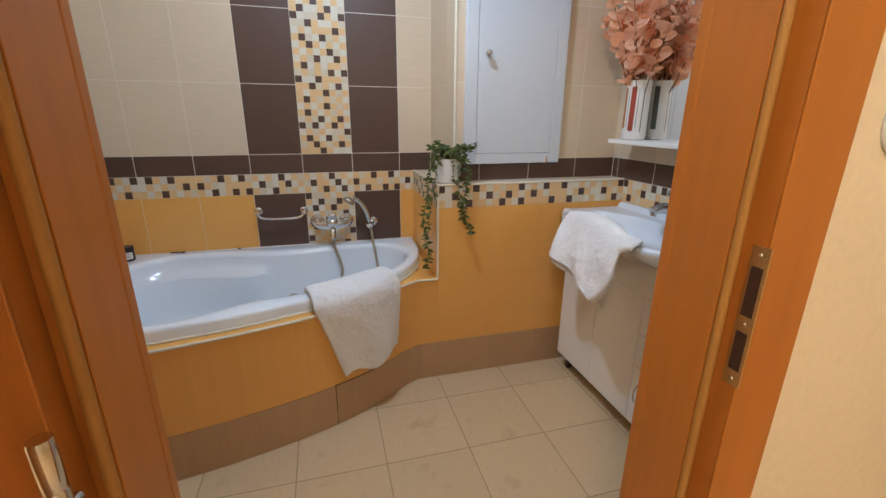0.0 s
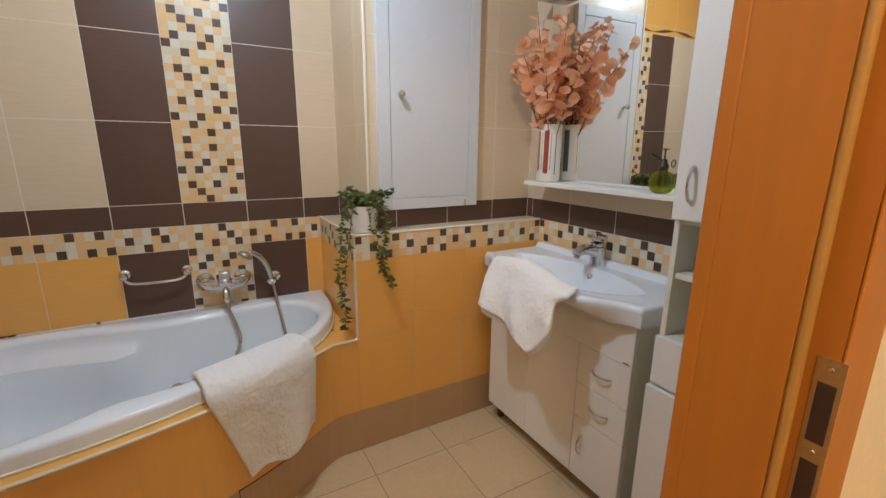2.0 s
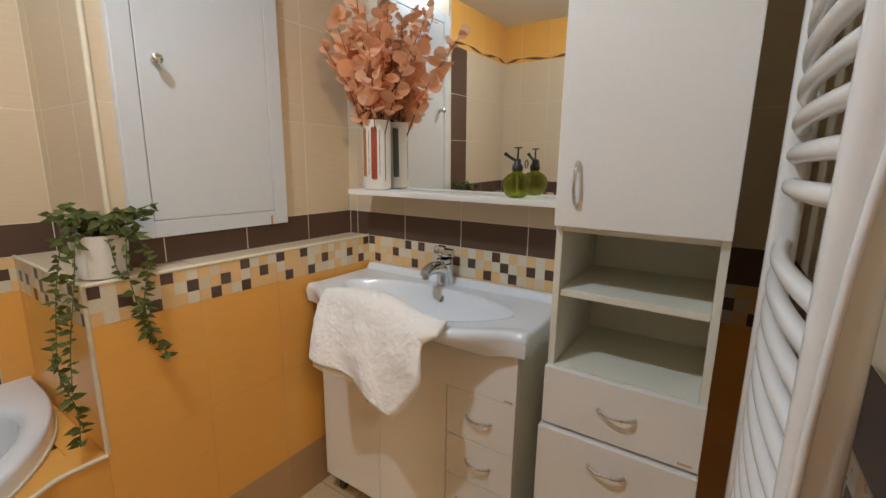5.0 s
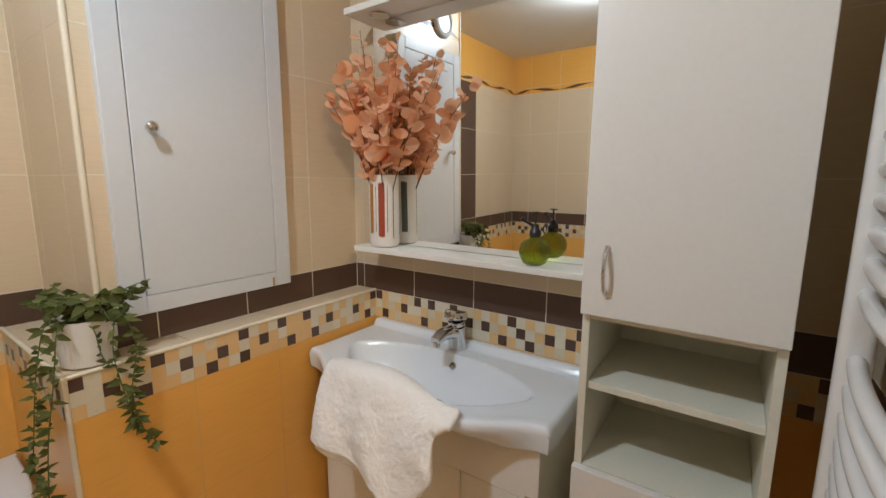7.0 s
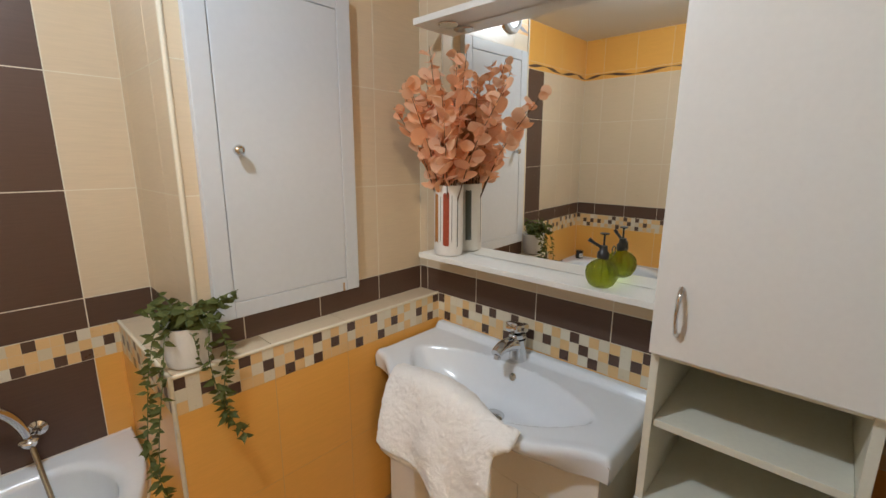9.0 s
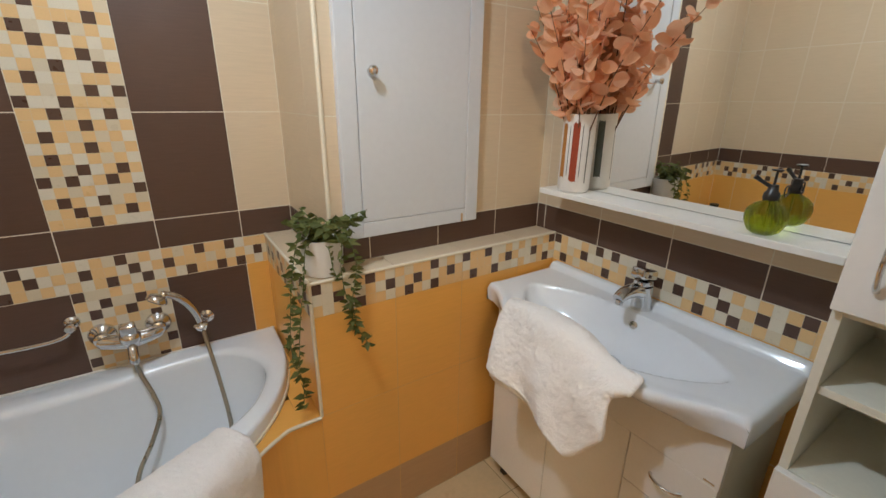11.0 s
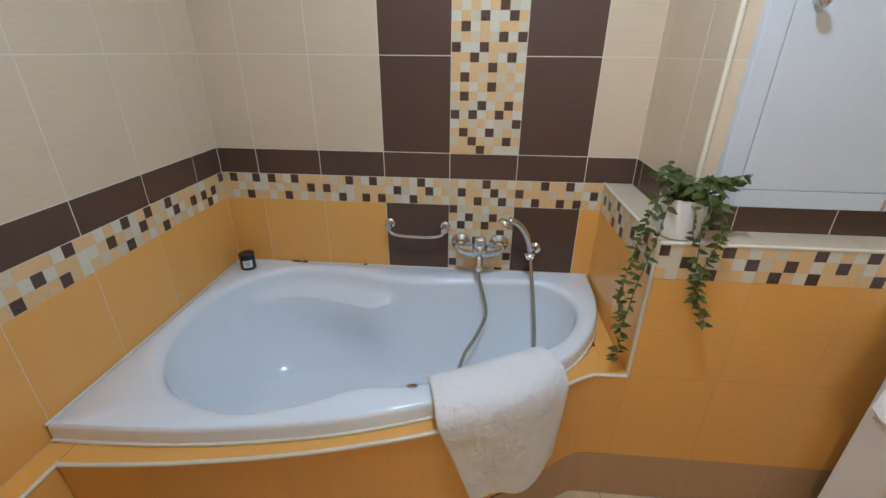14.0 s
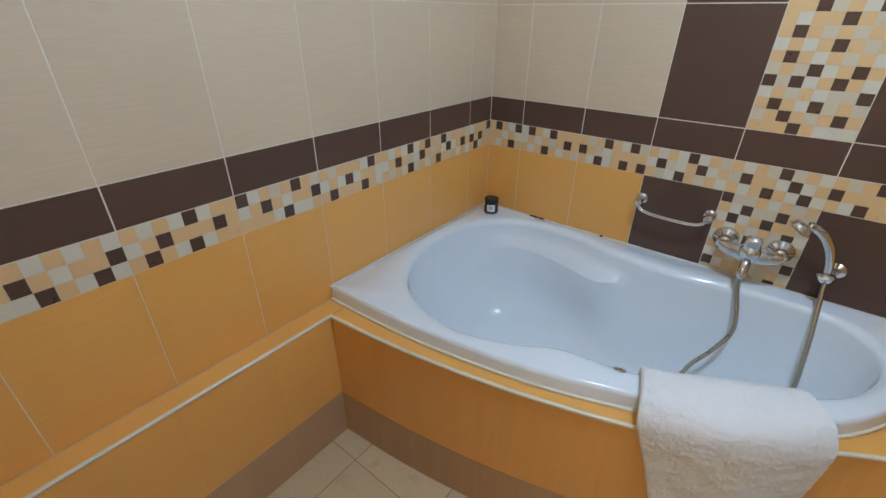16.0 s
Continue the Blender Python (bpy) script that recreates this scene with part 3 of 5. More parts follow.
def bath_mixer():
    ob = thing("bath_mixer", (0.378, 0.0, 0.705), "chrome wall-mounted single-lever bath mixer", "tap")
    for x in (0.302, 0.454):
        part("escutcheon", lathe([(0, 0), (0.038, 0), (0.039, 0.005), (0.034, 0.014), (0.022, 0.020), (0.017, 0.030), (0.021, 0.034), (0.021, 0.052), (0.015, 0.056), (0, 0.056)], (x, 0.0, 0.715), 28, axis=(0, -1, 0)), M_CHROME, ob, "round chrome escutcheon", 50)
    part("body", tube([(0.294, -0.050, 0.712), (0.305, -0.054, 0.709), (0.335, -0.060, 0.705), (0.378, -0.064, 0.703), (0.421, -0.060, 0.705), (0.451, -0.054, 0.709), (0.462, -0.050, 0.712)], 0.02, 16, radii=[0.016, 0.022, 0.024, 0.029, 0.024, 0.022, 0.016]), M_CHROME, ob, "", 60)
    part("cartridge", lathe([(0, 0), (0.028, 0), (0.030, 0.022), (0.027, 0.040), (0.014, 0.048), (0, 0.049)], (0.378, -0.068, 0.705), 24, axis=(0, -0.65, 0.76)), M_CHROME, ob, "", 50)
    bm = box(-0.022, 0.022, -0.015, 0.015, 0, 0.052, 0.008, 3)
    bm.transform(Matrix.Translation((0.378, -0.084, 0.722)) @ Matrix.Rotation(radians(12), 4, "X"))
    part("lever", bm, M_CHROME, ob, "", 50)
    part("spout", tube(smooth_path([(0.378, -0.064, 0.700), (0.378, -0.092, 0.688), (0.378, -0.112, 0.664), (0.378, -0.116, 0.648)], 5), 0.014, 14, radii=None), M_CHROME, ob, "", 60)
    part("hose_nut", lathe([(0, 0), (0.009, 0), (0.0105, 0.004), (0.0105, 0.020), (0, 0.020)], (0.378, -0.100, 0.632), 12), M_CHROME, ob, "", 40)
    ob.location.z -= 0.012


bath_mixer()


def hand_shower():
    ob = thing("hand_shower", (0.575, 0.0, 0.69), "chrome hand shower with steel hose in a wall holder", "shower")
    part("wall_holder", lathe([(0, 0), (0.024, 0), (0.024, 0.006), (0.012, 0.012), (0.010, 0.035), (0, 0.035)], (0.60, 0.0, 0.688), 20, axis=(-0.25, -1, 0)), M_CHROME, ob, "chrome wall holder", 50)
    part("cup", lathe([(0, -0.004), (0.016, -0.004), (0.021, 0.004), (0.023, 0.014), (0.018, 0.020), (0, 0.021)], (0.576, -0.056, 0.672), 22, axis=(-0.1, -0.2, 1)), M_CHROME, ob, "", 50)
    hp = smooth_path([(0.574, -0.057, 0.690), (0.568, -0.064, 0.728), (0.553, -0.074, 0.772), (0.530, -0.083, 0.808), (0.502, -0.089, 0.830), (0.484, -0.092, 0.834)], 6)
    part("handle", tube(hp, 0.011, 14, radii=[0.0095 + 0.0035 * math.sin(math.pi * i / (len(hp) - 1)) + (0.004 if i > len(hp) - 5 else 0) for i in range(len(hp))]), M_CHROME, ob, "", 60)
    hd = part("head", lathe([(0, -0.016), (0.012, -0.016), (0.024, -0.010), (0.031, 0.000), (0.031, 0.008), (0.026, 0.011), (0, 0.011)], (0.470, -0.094, 0.824), 26, axis=(-0.55, -0.25, -0.80)), M_CHROME, ob, "round chrome spray head", 50)
    part("spray_face", lathe([(0, 0.0112), (0.024, 0.0112), (0.022, 0.0135), (0, 0.0135)], (0.470, -0.094, 0.824), 24, axis=(-0.55, -0.25, -0.80)), M_SPOT, hd, "grey spray face", 40)
    hose = smooth_path([(0.378, -0.100, 0.640), (0.382, -0.104, 0.585), (0.404, -0.135, 0.515), (0.412, -0.165, 0.455), (0.378, -0.205, 0.385), (0.332, -0.255, 0.320), (0.318, -0.330, 0.245), (0.41, -0.400, 0.210),
                        (0.52, -0.390, 0.215), (0.590, -0.310, 0.27), (0.604, -0.225, 0.37), (0.597, -0.150, 0.50), (0.586, -0.095, 0.60), (0.578, -0.060, 0.672)], 14)
    part("hose", tube(hose, 0.0068, 8, radii=[0.0066 + (0.0007 if i % 2 else 0) for i in range(len(hose))]), M_STEELHOSE, ob, "ribbed steel hose", 60)


hand_shower()


def candle_jar():
    x, y, z = -0.577, -0.082, 0.5785
    ob = thing("candle_jar", (x, y, z), "small black glass jar with white label on the tub corner", "jar")
    part("glass", lathe([(0, 0), (0.027, 0), (0.030, 0.003), (0.030, 0.054), (0.027, 0.057), (0.0265, 0.050), (0, 0.050)], (x, y, z), 28), M_BLACK, ob, "", 40)
    part("lid", lathe([(0, 0.0575), (0.031, 0.0575), (0.031, 0.066), (0.029, 0.068), (0, 0.068)], (x, y, z), 28), M_BLACK, ob, "", 40)
    bm = bmesh.new()
    rows = []
    for k in range(9):
        a = radians(-62) + radians(-36 + 9 * k)
        rows.append([bm.verts.new((x + 0.0305 * math.cos(a), y + 0.0305 * math.sin(a), z + h)) for h in (0.012, 0.044)])
    for r0, r1 in zip(rows, rows[1:]):
        bm.faces.new((r0[0], r1[0], r1[1], r0[1]))
    lab = part("label", bm, M_LABEL, ob, "white paper label with small dark print", 60)
    for h, w in ((0.034, 3), (0.028, 2), (0.022, 3)):
        bm = bmesh.new()
        rows = []
        for k in range(-w, w + 1):
            a = radians(-62 + 5 * k)
            rows.append([bm.verts.new((x + 0.0309 * math.cos(a), y + 0.0309 * math.sin(a), z + h + q)) for q in (0, 0.002)])
        for r0, r1 in zip(rows, rows[1:]):
            bm.faces.new((r0[0], r1[0], r1[1], r0[1]))
        part("print_line", bm, M_BLACK, lab)


candle_jar()

# dark mould spots on the wall joint
for i, (x, w) in enumerate(((-0.40, 0.030), (-0.365, 0.018), (-0.10, 0.010))):
    bm = bmesh.new()
    bmesh.ops.create_icosphere(bm, subdivisions=2, radius=1)
    for v in bm.verts:
        v.co = Vector((x + v.co.x * w * (0.8 + 0.4 * noise.noise(v.co * 2)), -0.006 + v.co.y * 0.004, 0.5795 + v.co.z * 0.0035))
    tagged(part("joint_stain", bm, M_DARK, None, "", 80), "dark mould stain on the bath joint", "stain", "mould stains", "stuff")


# ---- towels ----
def cloth(name, at, label, sheet, nu, nv, thick, seed, lumps=0.0022, under=None):
    """A thick terry towel from a sheet function (u, v in 0..1)."""
    ob = thing(name, at, label, "towel")
    layer(ob, "cloth", sheet, nu, nv, thick, seed, lumps)
    if under:
        layer(ob, "lower_fold", under, nu, nv, thick, seed + 5, lumps)
    return ob


def layer(ob, name, sheet, nu, nv, thick, seed, lumps):
    pts = [[Vector(sheet(i / nu, j / nv)) for j in range(nv + 1)] for i in range(nu + 1)]
    nor = []
    for i in range(nu + 1):
        col = []
        for j in range(nv + 1):
            du = pts[min(i + 1, nu)][j] - pts[max(i - 1, 0)][j]
            dv = pts[i][min(j + 1, nv)] - pts[i][max(j - 1, 0)]
            n = du.cross(dv)
            col.append(n.normalized() if n.length > 1e-9 else Vector((0, 0, 1)))
        nor.append(col)
    bm = bmesh.new()

    def lay(side):
        out = []
        for i in range(nu + 1):
            col = []
            for j in range(nv + 1):
                edge = min(i, nu - i, j, nv - j)
                t = thick / 2 * (0.45, 0.85, 1.0)[min(edge, 2)]
                p = pts[i][j]
                wob = lumps * noise.noise(p * 26 + Vector((seed, 0, 0))) + 0.0011 * noise.noise(p * 70) + 0.0036 * abs(noise.noise(p * 115))
                col.append(bm.verts.new(p + nor[i][j] * side * (t + wob)))
            out.append(col)
        return out
    a, b = lay(1), lay(-1)
    for i in range(nu):
        for j in range(nv):
            bm.faces.new((a[i][j], a[i + 1][j], a[i + 1][j + 1], a[i][j + 1]))
            bm.faces.new((b[i][j], b[i][j + 1], b[i + 1][j + 1], b[i + 1][j]))
    for i in range(nu):
        bm.faces.new((a[i][0], b[i][0], b[i + 1][0], a[i + 1][0]))
        bm.faces.new((a[i][nv], a[i + 1][nv], b[i + 1][nv], b[i][nv]))
    for j in range(nv):
        bm.faces.new((a[0][j], a[0][j + 1], b[0][j + 1], b[0][j]))
        bm.faces.new((a[nu][j], b[nu][j], b[nu][j + 1], a[nu][j + 1]))
    part(name, bm, M_TOWEL, ob, "", 180)


def along(path, s):
    """A point at share s of a polyline's length."""
    d = [0.0]
    for a, b in zip(path, path[1:]):
        d.append(d[-1] + (b - a).length)
    q = s * d[-1]
    for i in range(len(path) - 1):
        if q <= d[i + 1] + 1e-9:
            return path[i].lerp(path[i + 1], (q - d[i]) / max(1e-9, d[i + 1] - d[i]))
    return path[-1]


def tub_towel_sheet(u, v):
    # u runs along the rim, v from inside the bath over the rim and down the apron
    inn = Vector((0.246, -0.682, 0)).lerp(Vector((0.562, -0.520, 0)), u)
    out = Vector((0.278, -0.794, 0)).lerp(Vector((0.630, -0.605, 0)), u)
    nrm = Vector((0.48, -0.877, 0))
    bow = 0.024 * math.sin(math.pi * u)
    top = 0.592
    drop = 0.215 + 0.035 * u + 0.020 * math.sin(2.6 * math.pi * u + 0.4)
    slip = Vector((0.085 * (1 - u) ** 1.2 - 0.02 * u, 0.05 * (1 - u) ** 1.2 - 0.012 * u, 0))
    path = [inn + Vector((0, 0, top - 0.030)), inn + Vector((0, 0, top - 0.004)) - nrm * -0.006, inn.lerp(out, 0.3) + Vector((0, 0, top + 0.006)), inn.lerp(out, 0.7) + Vector((0, 0, top + 0.004)),
            out + nrm * (bow - 0.004) + Vector((0, 0, top - 0.012)), out + nrm * (0.018 + bow) + Vector((0, 0, top - 0.055)), out + nrm * (0.022 + bow) + slip * 0.4 + Vector((0, 0, 0.42)), out + nrm * (0.026 + bow) + slip + Vector((0, 0, drop))]
    p = along(smooth_path(path, 5), v)
    fold = 0.010 * math.sin(9 * u + 1.5) * smooth01(0.5, 1.0, v)
    return p + nrm * fold


cloth("bath_towel", (0.45, -0.7, 0.4), "white terry bath towel draped over the tub rim", tub_towel_sheet, 120, 130, 0.016, 3)


def basin_towel_sheet(u, v, deep=0.0):
    y = -0.748 - 0.452 * u
    hem = [Vector((0, 0.685)), Vector((0.2, 0.672)), Vector((0.36, 0.652)), Vector((0.47, 0.628)), Vector((0.57, 0.604)), Vector((0.61, 0.618)), Vector((0.68, 0.670)), Vector((0.78, 0.745)), Vector((0.90, 0.805)), Vector((1.0, 0.838))]
    z1 = 0.838
    for a, b in zip(hem, hem[1:]):
        if a.x <= u <= b.x + 1e-9:
            z1 = a.y + (b.y - a.y) * (u - a.x) / (b.x - a.x)
    xf = basin_front(y)
    ridge = 0.852 + 0.020 * math.sin(math.pi * min(1, u * 1.25)) ** 1.0
    back = 0.050 + 0.060 * math.sin(math.pi * min(1, u * 1.1)) - 0.030 * smooth01(0.6, 1.0, u)
    path = [Vector((xf + back + 0.02, y + 0.03, 0.835 - 0.035 * smooth01(0.05, 0.3, u))), Vector((xf + back * 0.7, y + 0.015, ridge - 0.004)), Vector((xf + 0.012, y, ridge))]
    low = min(z1, 0.83) - deep * smooth01(0.75, 0.3, u)
    k = smooth01(0.83, 0.70, low)
    xl = (xf - 0.020) * (1 - k) + 1.268 * k
    path += [Vector((xf - 0.022, y - 0.004, 0.83 + (low - 0.83) * 0.12 + 0.006)), Vector((0.45 * (xf - 0.022) + 0.55 * xl - 0.006 + 0.5 * deep, y - 0.030 * k, 0.83 + (low - 0.83) * 0.55)), Vector((xl + 0.5 * deep, y - (0.045 + 0.075 * u) * k, low))]
    p = along(smooth_path(path, 5), v)
    return p + Vector((-0.012 * math.sin(15 * u + 0.6) * smooth01(0.35, 1, v), 0, 0))


# ---- washbasin ----
BY0, BY1, ZB = -0.562, -1.388, 0.832


def basin_front(y):
    t = (y - BY0) / (BY1 - BY0)
    bump = smooth01(0.015, 0.25, t) * smooth01(0.985, 0.76, t)
    return 1.442 - 0.072 * bump - 0.030 * math.sin(math.pi * min(max(t, 0), 1)) ** 2


def basin_deck(x, y, xf):
    """Height of the basin's upper face: raised back, flat deck and a straight-backed lens of a bowl."""
    z = ZB + 0.021 * smooth01(XR - 0.040, XR - 0.022, x) + 0.003 * smooth01(0.055, 0.02, x - xf)
    v = (y + 0.972) / 0.322
    back = 1.683 - 0.062 * abs(v) ** 2.2
    front = 1.392 + 0.115 * abs(v) ** 3.0
    mid, half = (back + front) / 2, max(0.02, (back - front) / 2)
    s = math.sqrt(abs((x - mid) / half) ** 2.6 + abs(v) ** 3.2) if abs(v) < 1.3 else 9
    if s < 1.0:
        z -= 0.116 * (1 - s ** 2.4) * (1 + 0.12 * (x - mid) / half)
    return z


def washbasin():
    ob = thing("washbasin", (1.6, -0.975, ZB), "wide white ceramic vanity basin with lens-shaped bowl", "washbasin")
    ny, nx = 110, 64
    bm = bmesh.new()
    grid = []
    for i in range(ny + 1):
        t = i / ny
        y = BY0 + (BY1 - BY0) * t
        xf, xb = basin_front(y), XR - 0.0015
        bump = smooth01(0.03, 0.25, t) * smooth01(0.97, 0.75, t)
        col = []
        skirt = 10
        for k in range(skirt):
            f = k / skirt
            depth = 0.050 + 0.030 * bump
            z = ZB - 0.012 - depth * (1 - f)
            x = xf + (1.462 - xf) * (1 - f) ** 1.7 * (0.25 + 0.75 * bump)
            col.append((x, y, z))
        for k in range(nx + 1):
            g = k / nx
            x = xf + (xb - xf) * g
            z = basin_deck(x, y, xf)
            e = x - xf
            if e < 0.014:
                z -= 0.012 * (1 - math.sqrt(max(0, 1 - (1 - e / 0.014) ** 2)))
            ends = min(y - BY1, BY0 - y)
            if ends < 0.012:
                z -= 0.010 * (1 - math.sqrt(max(0, 1 - (1 - ends / 0.012) ** 2)))
            col.append((x, y, z))
        grid.append([bm.verts.new(p) for p in col])
    for a, b in zip(grid, grid[1:]):
        for k in range(len(a) - 1):
            bm.faces.new((a[k], a[k + 1], b[k + 1], b[k]))
    for col in (grid[0], grid[-1]):
        last = [bm.verts.new((v.co.x, v.co.y, ZB - 0.062)) for v in col]
        for k in range(len(col) - 1):
            bm.faces.new((col[k], col[k + 1], last[k + 1], last[k]))
    part("bowl", bm, M_CERAM, ob, "", 50)
    xo, yo = 1.669, -0.984
    zo = basin_deck(xo, yo, 1.35)
    slope = (basin_deck(xo + 0.002, yo, 1.35) - basin_deck(xo - 0.002, yo, 1.35)) / 0.004
    axis = Vector((-slope, 0, 1)).normalized()
    xo, zo = xo + 0.0015 * axis.x, zo + 0.0015 * axis.z
    part("overflow_ring", lathe([(0.0085, -0.001), (0.0125, -0.001), (0.0122, 0.0012), (0.0085, 0.0014)], (xo, yo, zo), 22, axis=axis), M_CHROME, ob, "chrome overflow ring", 40)
    part("overflow_hole", lathe([(0, 0), (0.0088, 0), (0.0088, 0.0011), (0, 0.0011)], (xo, yo, zo), 16, axis=axis), M_DARK, ob, "dark overflow hole")
    part("drain", lathe([(0, -0.004), (0.032, -0.004), (0.033, 0.003), (0.026, 0.008), (0, 0.010)], (1.556, -0.992, basin_deck(1.556, -0.992, 1.35)), 26), M_CHROME, ob, "domed chrome drain plug", 50)


washbasin()
cloth("hand_towel", (1.40, -0.9, 0.6), "white terry hand towel hanging over the basin edge", basin_towel_sheet, 130, 100, 0.013, 11, 0.0028, lambda u, v: basin_towel_sheet(min(u, 1) * 0.70, v, 0.030))


def basin_tap():
    x, y, z = 1.728, -0.962, ZB
    k = 1.14
    ob = thing("basin_tap", (x, y, z), "chrome single-lever basin tap", "tap")
    part("body", lathe([(0, 0), (0.026, 0), (0.027, 0.004), (0.0255, 0.012), (0.0255, 0.05), (0.0265, 0.070), (0, 0.074)], (x, y, z), 26, axis=(-0.10, 0, 1)), M_CHROME, ob, "", 50)
    sp = smooth_path([(x - 0.004, y, z + 0.048), (x - 0.045, y, z + 0.062), (x - 0.085, y, z + 0.064), (x - 0.112, y, z + 0.054)], 6)
    bm = tube(sp, 0.014, 14, radii=[0.022 - 0.007 * i / (len(sp) - 1) for i in range(len(sp))])
    part("spout", bm, M_CHROME, ob, "", 60)
    bm = box(-0.046, 0.024, -0.022, 0.022, 0.0, 0.030, 0.008, 3)
    for v in bm.verts:
        v.co.z += 0.010 * smooth01(0.0, -0.075, v.co.x)
        v.co.y *= 1 - 0.25 * smooth01(0.0, -0.075, v.co.x)
    bm.transform(Matrix.Translation((x - 0.004, y, z + 0.084)) @ Matrix.Rotation(radians(10), 4, "Y"))
    part("lever", bm, M_CHROME, ob, "", 50)
    part("cap", lathe([(0, 0), (0.0235, 0), (0.0245, 0.004), (0.0235, 0.012), (0, 0.015)], (x - 0.006, y, z + 0.073), 24, axis=(-0.10, 0, 1)), M_CHROME, ob, "", 50)
    part("aerator", lathe([(0, 0), (0.010, 0), (0.010, 0.012), (0, 0.012)], (x - 0.106, y, z + 0.038), 16, axis=(0.2, 0, 1)), M_CHROME, ob, "", 40)
    for o in ob.children:
        o.scale = (k, k, k)


basin_tap()


def vanity():
    y0, y1, xf = -0.606, -1.362, 1.462
    ob = thing("vanity_cabinet", (1.62, -0.98, 0), "white lacquered vanity cabinet with doors and drawers", "cabinet")
    part("body", box(xf + 0.018, XR - 0.003, y1 + 0.0165, y0 - 0.0165, 0.085, 0.66, 0.0015), M_CARCASS, ob)
    for ya in (y1, y0 - 0.016):
        part("side_panel", box(xf + 0.018, XR - 0.003, ya, ya + 0.016, 0.085, ZB - 0.054, 0.0015), M_CARCASS, ob)
    part("fascia", box(xf, xf + 0.0175, y1, y0, 0.622, ZB - 0.058, 0.0015), M_WHITE, ob)

    def front(name, ya, yb, z0, z1):
        return part(name, box(xf, xf + 0.0175, yb + 0.0012, ya - 0.0012, z0 + 0.0012, z1 - 0.0012, 0.0018), M_WHITE, ob)
    d1 = front("door", y0, -0.877, 0.085, 0.622)
    d2 = front("door", -0.877, -1.145, 0.085, 0.622)
    r1 = front("drawer", -1.145, y1, 0.470, 0.622)
    r2 = front("drawer", -1.145, y1, 0.336, 0.470)
    d3 = front("door", -1.145, y1, 0.085, 0.336)
    o = (-1, 0, 0)
    bar_handle(d1, (xf, -0.838, 0.460), (xf, -0.838, 0.535), o, 0.020)
    bar_handle(d2, (xf, -0.916, 0.475), (xf, -0.916, 0.550), o, 0.020)
    bar_handle(r1, (xf, -1.214, 0.546), (xf, -1.292, 0.546), o, 0.020)
    bar_handle(r2, (xf, -1.214, 0.405), (xf, -1.292, 0.405), o, 0.020)
    bar_handle(d3, (xf, -1.188, 0.190), (xf, -1.188, 0.270), o, 0.020)
    part("badge", box(xf - 0.0012, xf + 0.001, -1.352, -1.328, 0.628, 0.633, 0.0004), M_CHROME, ob, "tiny metal badge")
    for yy in (y0 - 0.04, y1 + 0.04):
        for xx in (xf + 0.05, XR - 0.06):
            f = part("foot", lathe([(0, 0.030), (0.018, 0.030), (0.020, 0.050), (0.012, 0.060), (0.012, 0.0855), (0, 0.0855)], (xx, yy, 0), 16), M_RUBBER, ob, "dark swivel caster", 40)
            part("wheel", lathe([(0, -0.010), (0.016, -0.010), (0.019, -0.007), (0.019, 0.007), (0.016, 0.010), (0, 0.010)], (xx, yy, 0.0195), 18, axis=(0, 1, 0)), M_RUBBER, f, "", 40)


vanity()


# ---- mirror unit with shelf ----
def mirror_unit():
    y0, y1 = -0.585, -1.402
    xm = 1.742
    ob = thing("mirror_unit", (1.76, -0.985, 1.13), "white mirror unit with shelf and spotlight canopy", "mirror")
    part("back_panel", box(xm + 0.006, XR - 0.0005, y1, -0.602, 1.1415, 1.934, 0.001), M_WHITE, ob)
    bm = box(xm, xm + 0.005, y1 + 0.002, -0.600, 1.1575, 1.914, 0.0007)
    for v in bm.verts:
        v.co.x -= 0.010 * (v.co.z - 1.1575) / 0.756 - 0.0005
    part("mirror_pane", bm, M_MIRROR, ob, "clear mirror glass, leaning slightly forward")
    part("shelf", box(1.633, XR - 0.0008, y1, y0, 1.1375, 1.1555, 0.002), M_WHITE, ob, "glossy white shelf")
    canopy = part("canopy", box(1.633, XR - 0.0008, y1, -0.565, 1.9155, 1.936, 0.002), M_WHITE, ob, "white canopy board")
    for y in (-0.667, -1.203):
        sp = part("spotlight", lathe([(0.022, 0.0), (0.033, 0.0), (0.034, -0.003), (0.031, -0.005), (0.022, -0.004)], (1.694, y, 1.9150), 28), M_CHROME, canopy, "recessed metal spotlight ring, off", 40)
    for y in (-0.667, -1.203):
        part("spot_glass", lathe([(0, -0.0005), (0.0225, -0.0005), (0.0225, -0.003), (0, -0.0035)], (1.694, y, 1.9150), 24), M_SPOT, canopy, "frosted glass of an unlit spotlight", 40)
    part("switch_block", box(1.665, 1.728, -1.384, -1.338, 1.884, 1.9150, 0.004, 3), M_CARCASS, canopy, "ivory switch and socket block")


mirror_unit()


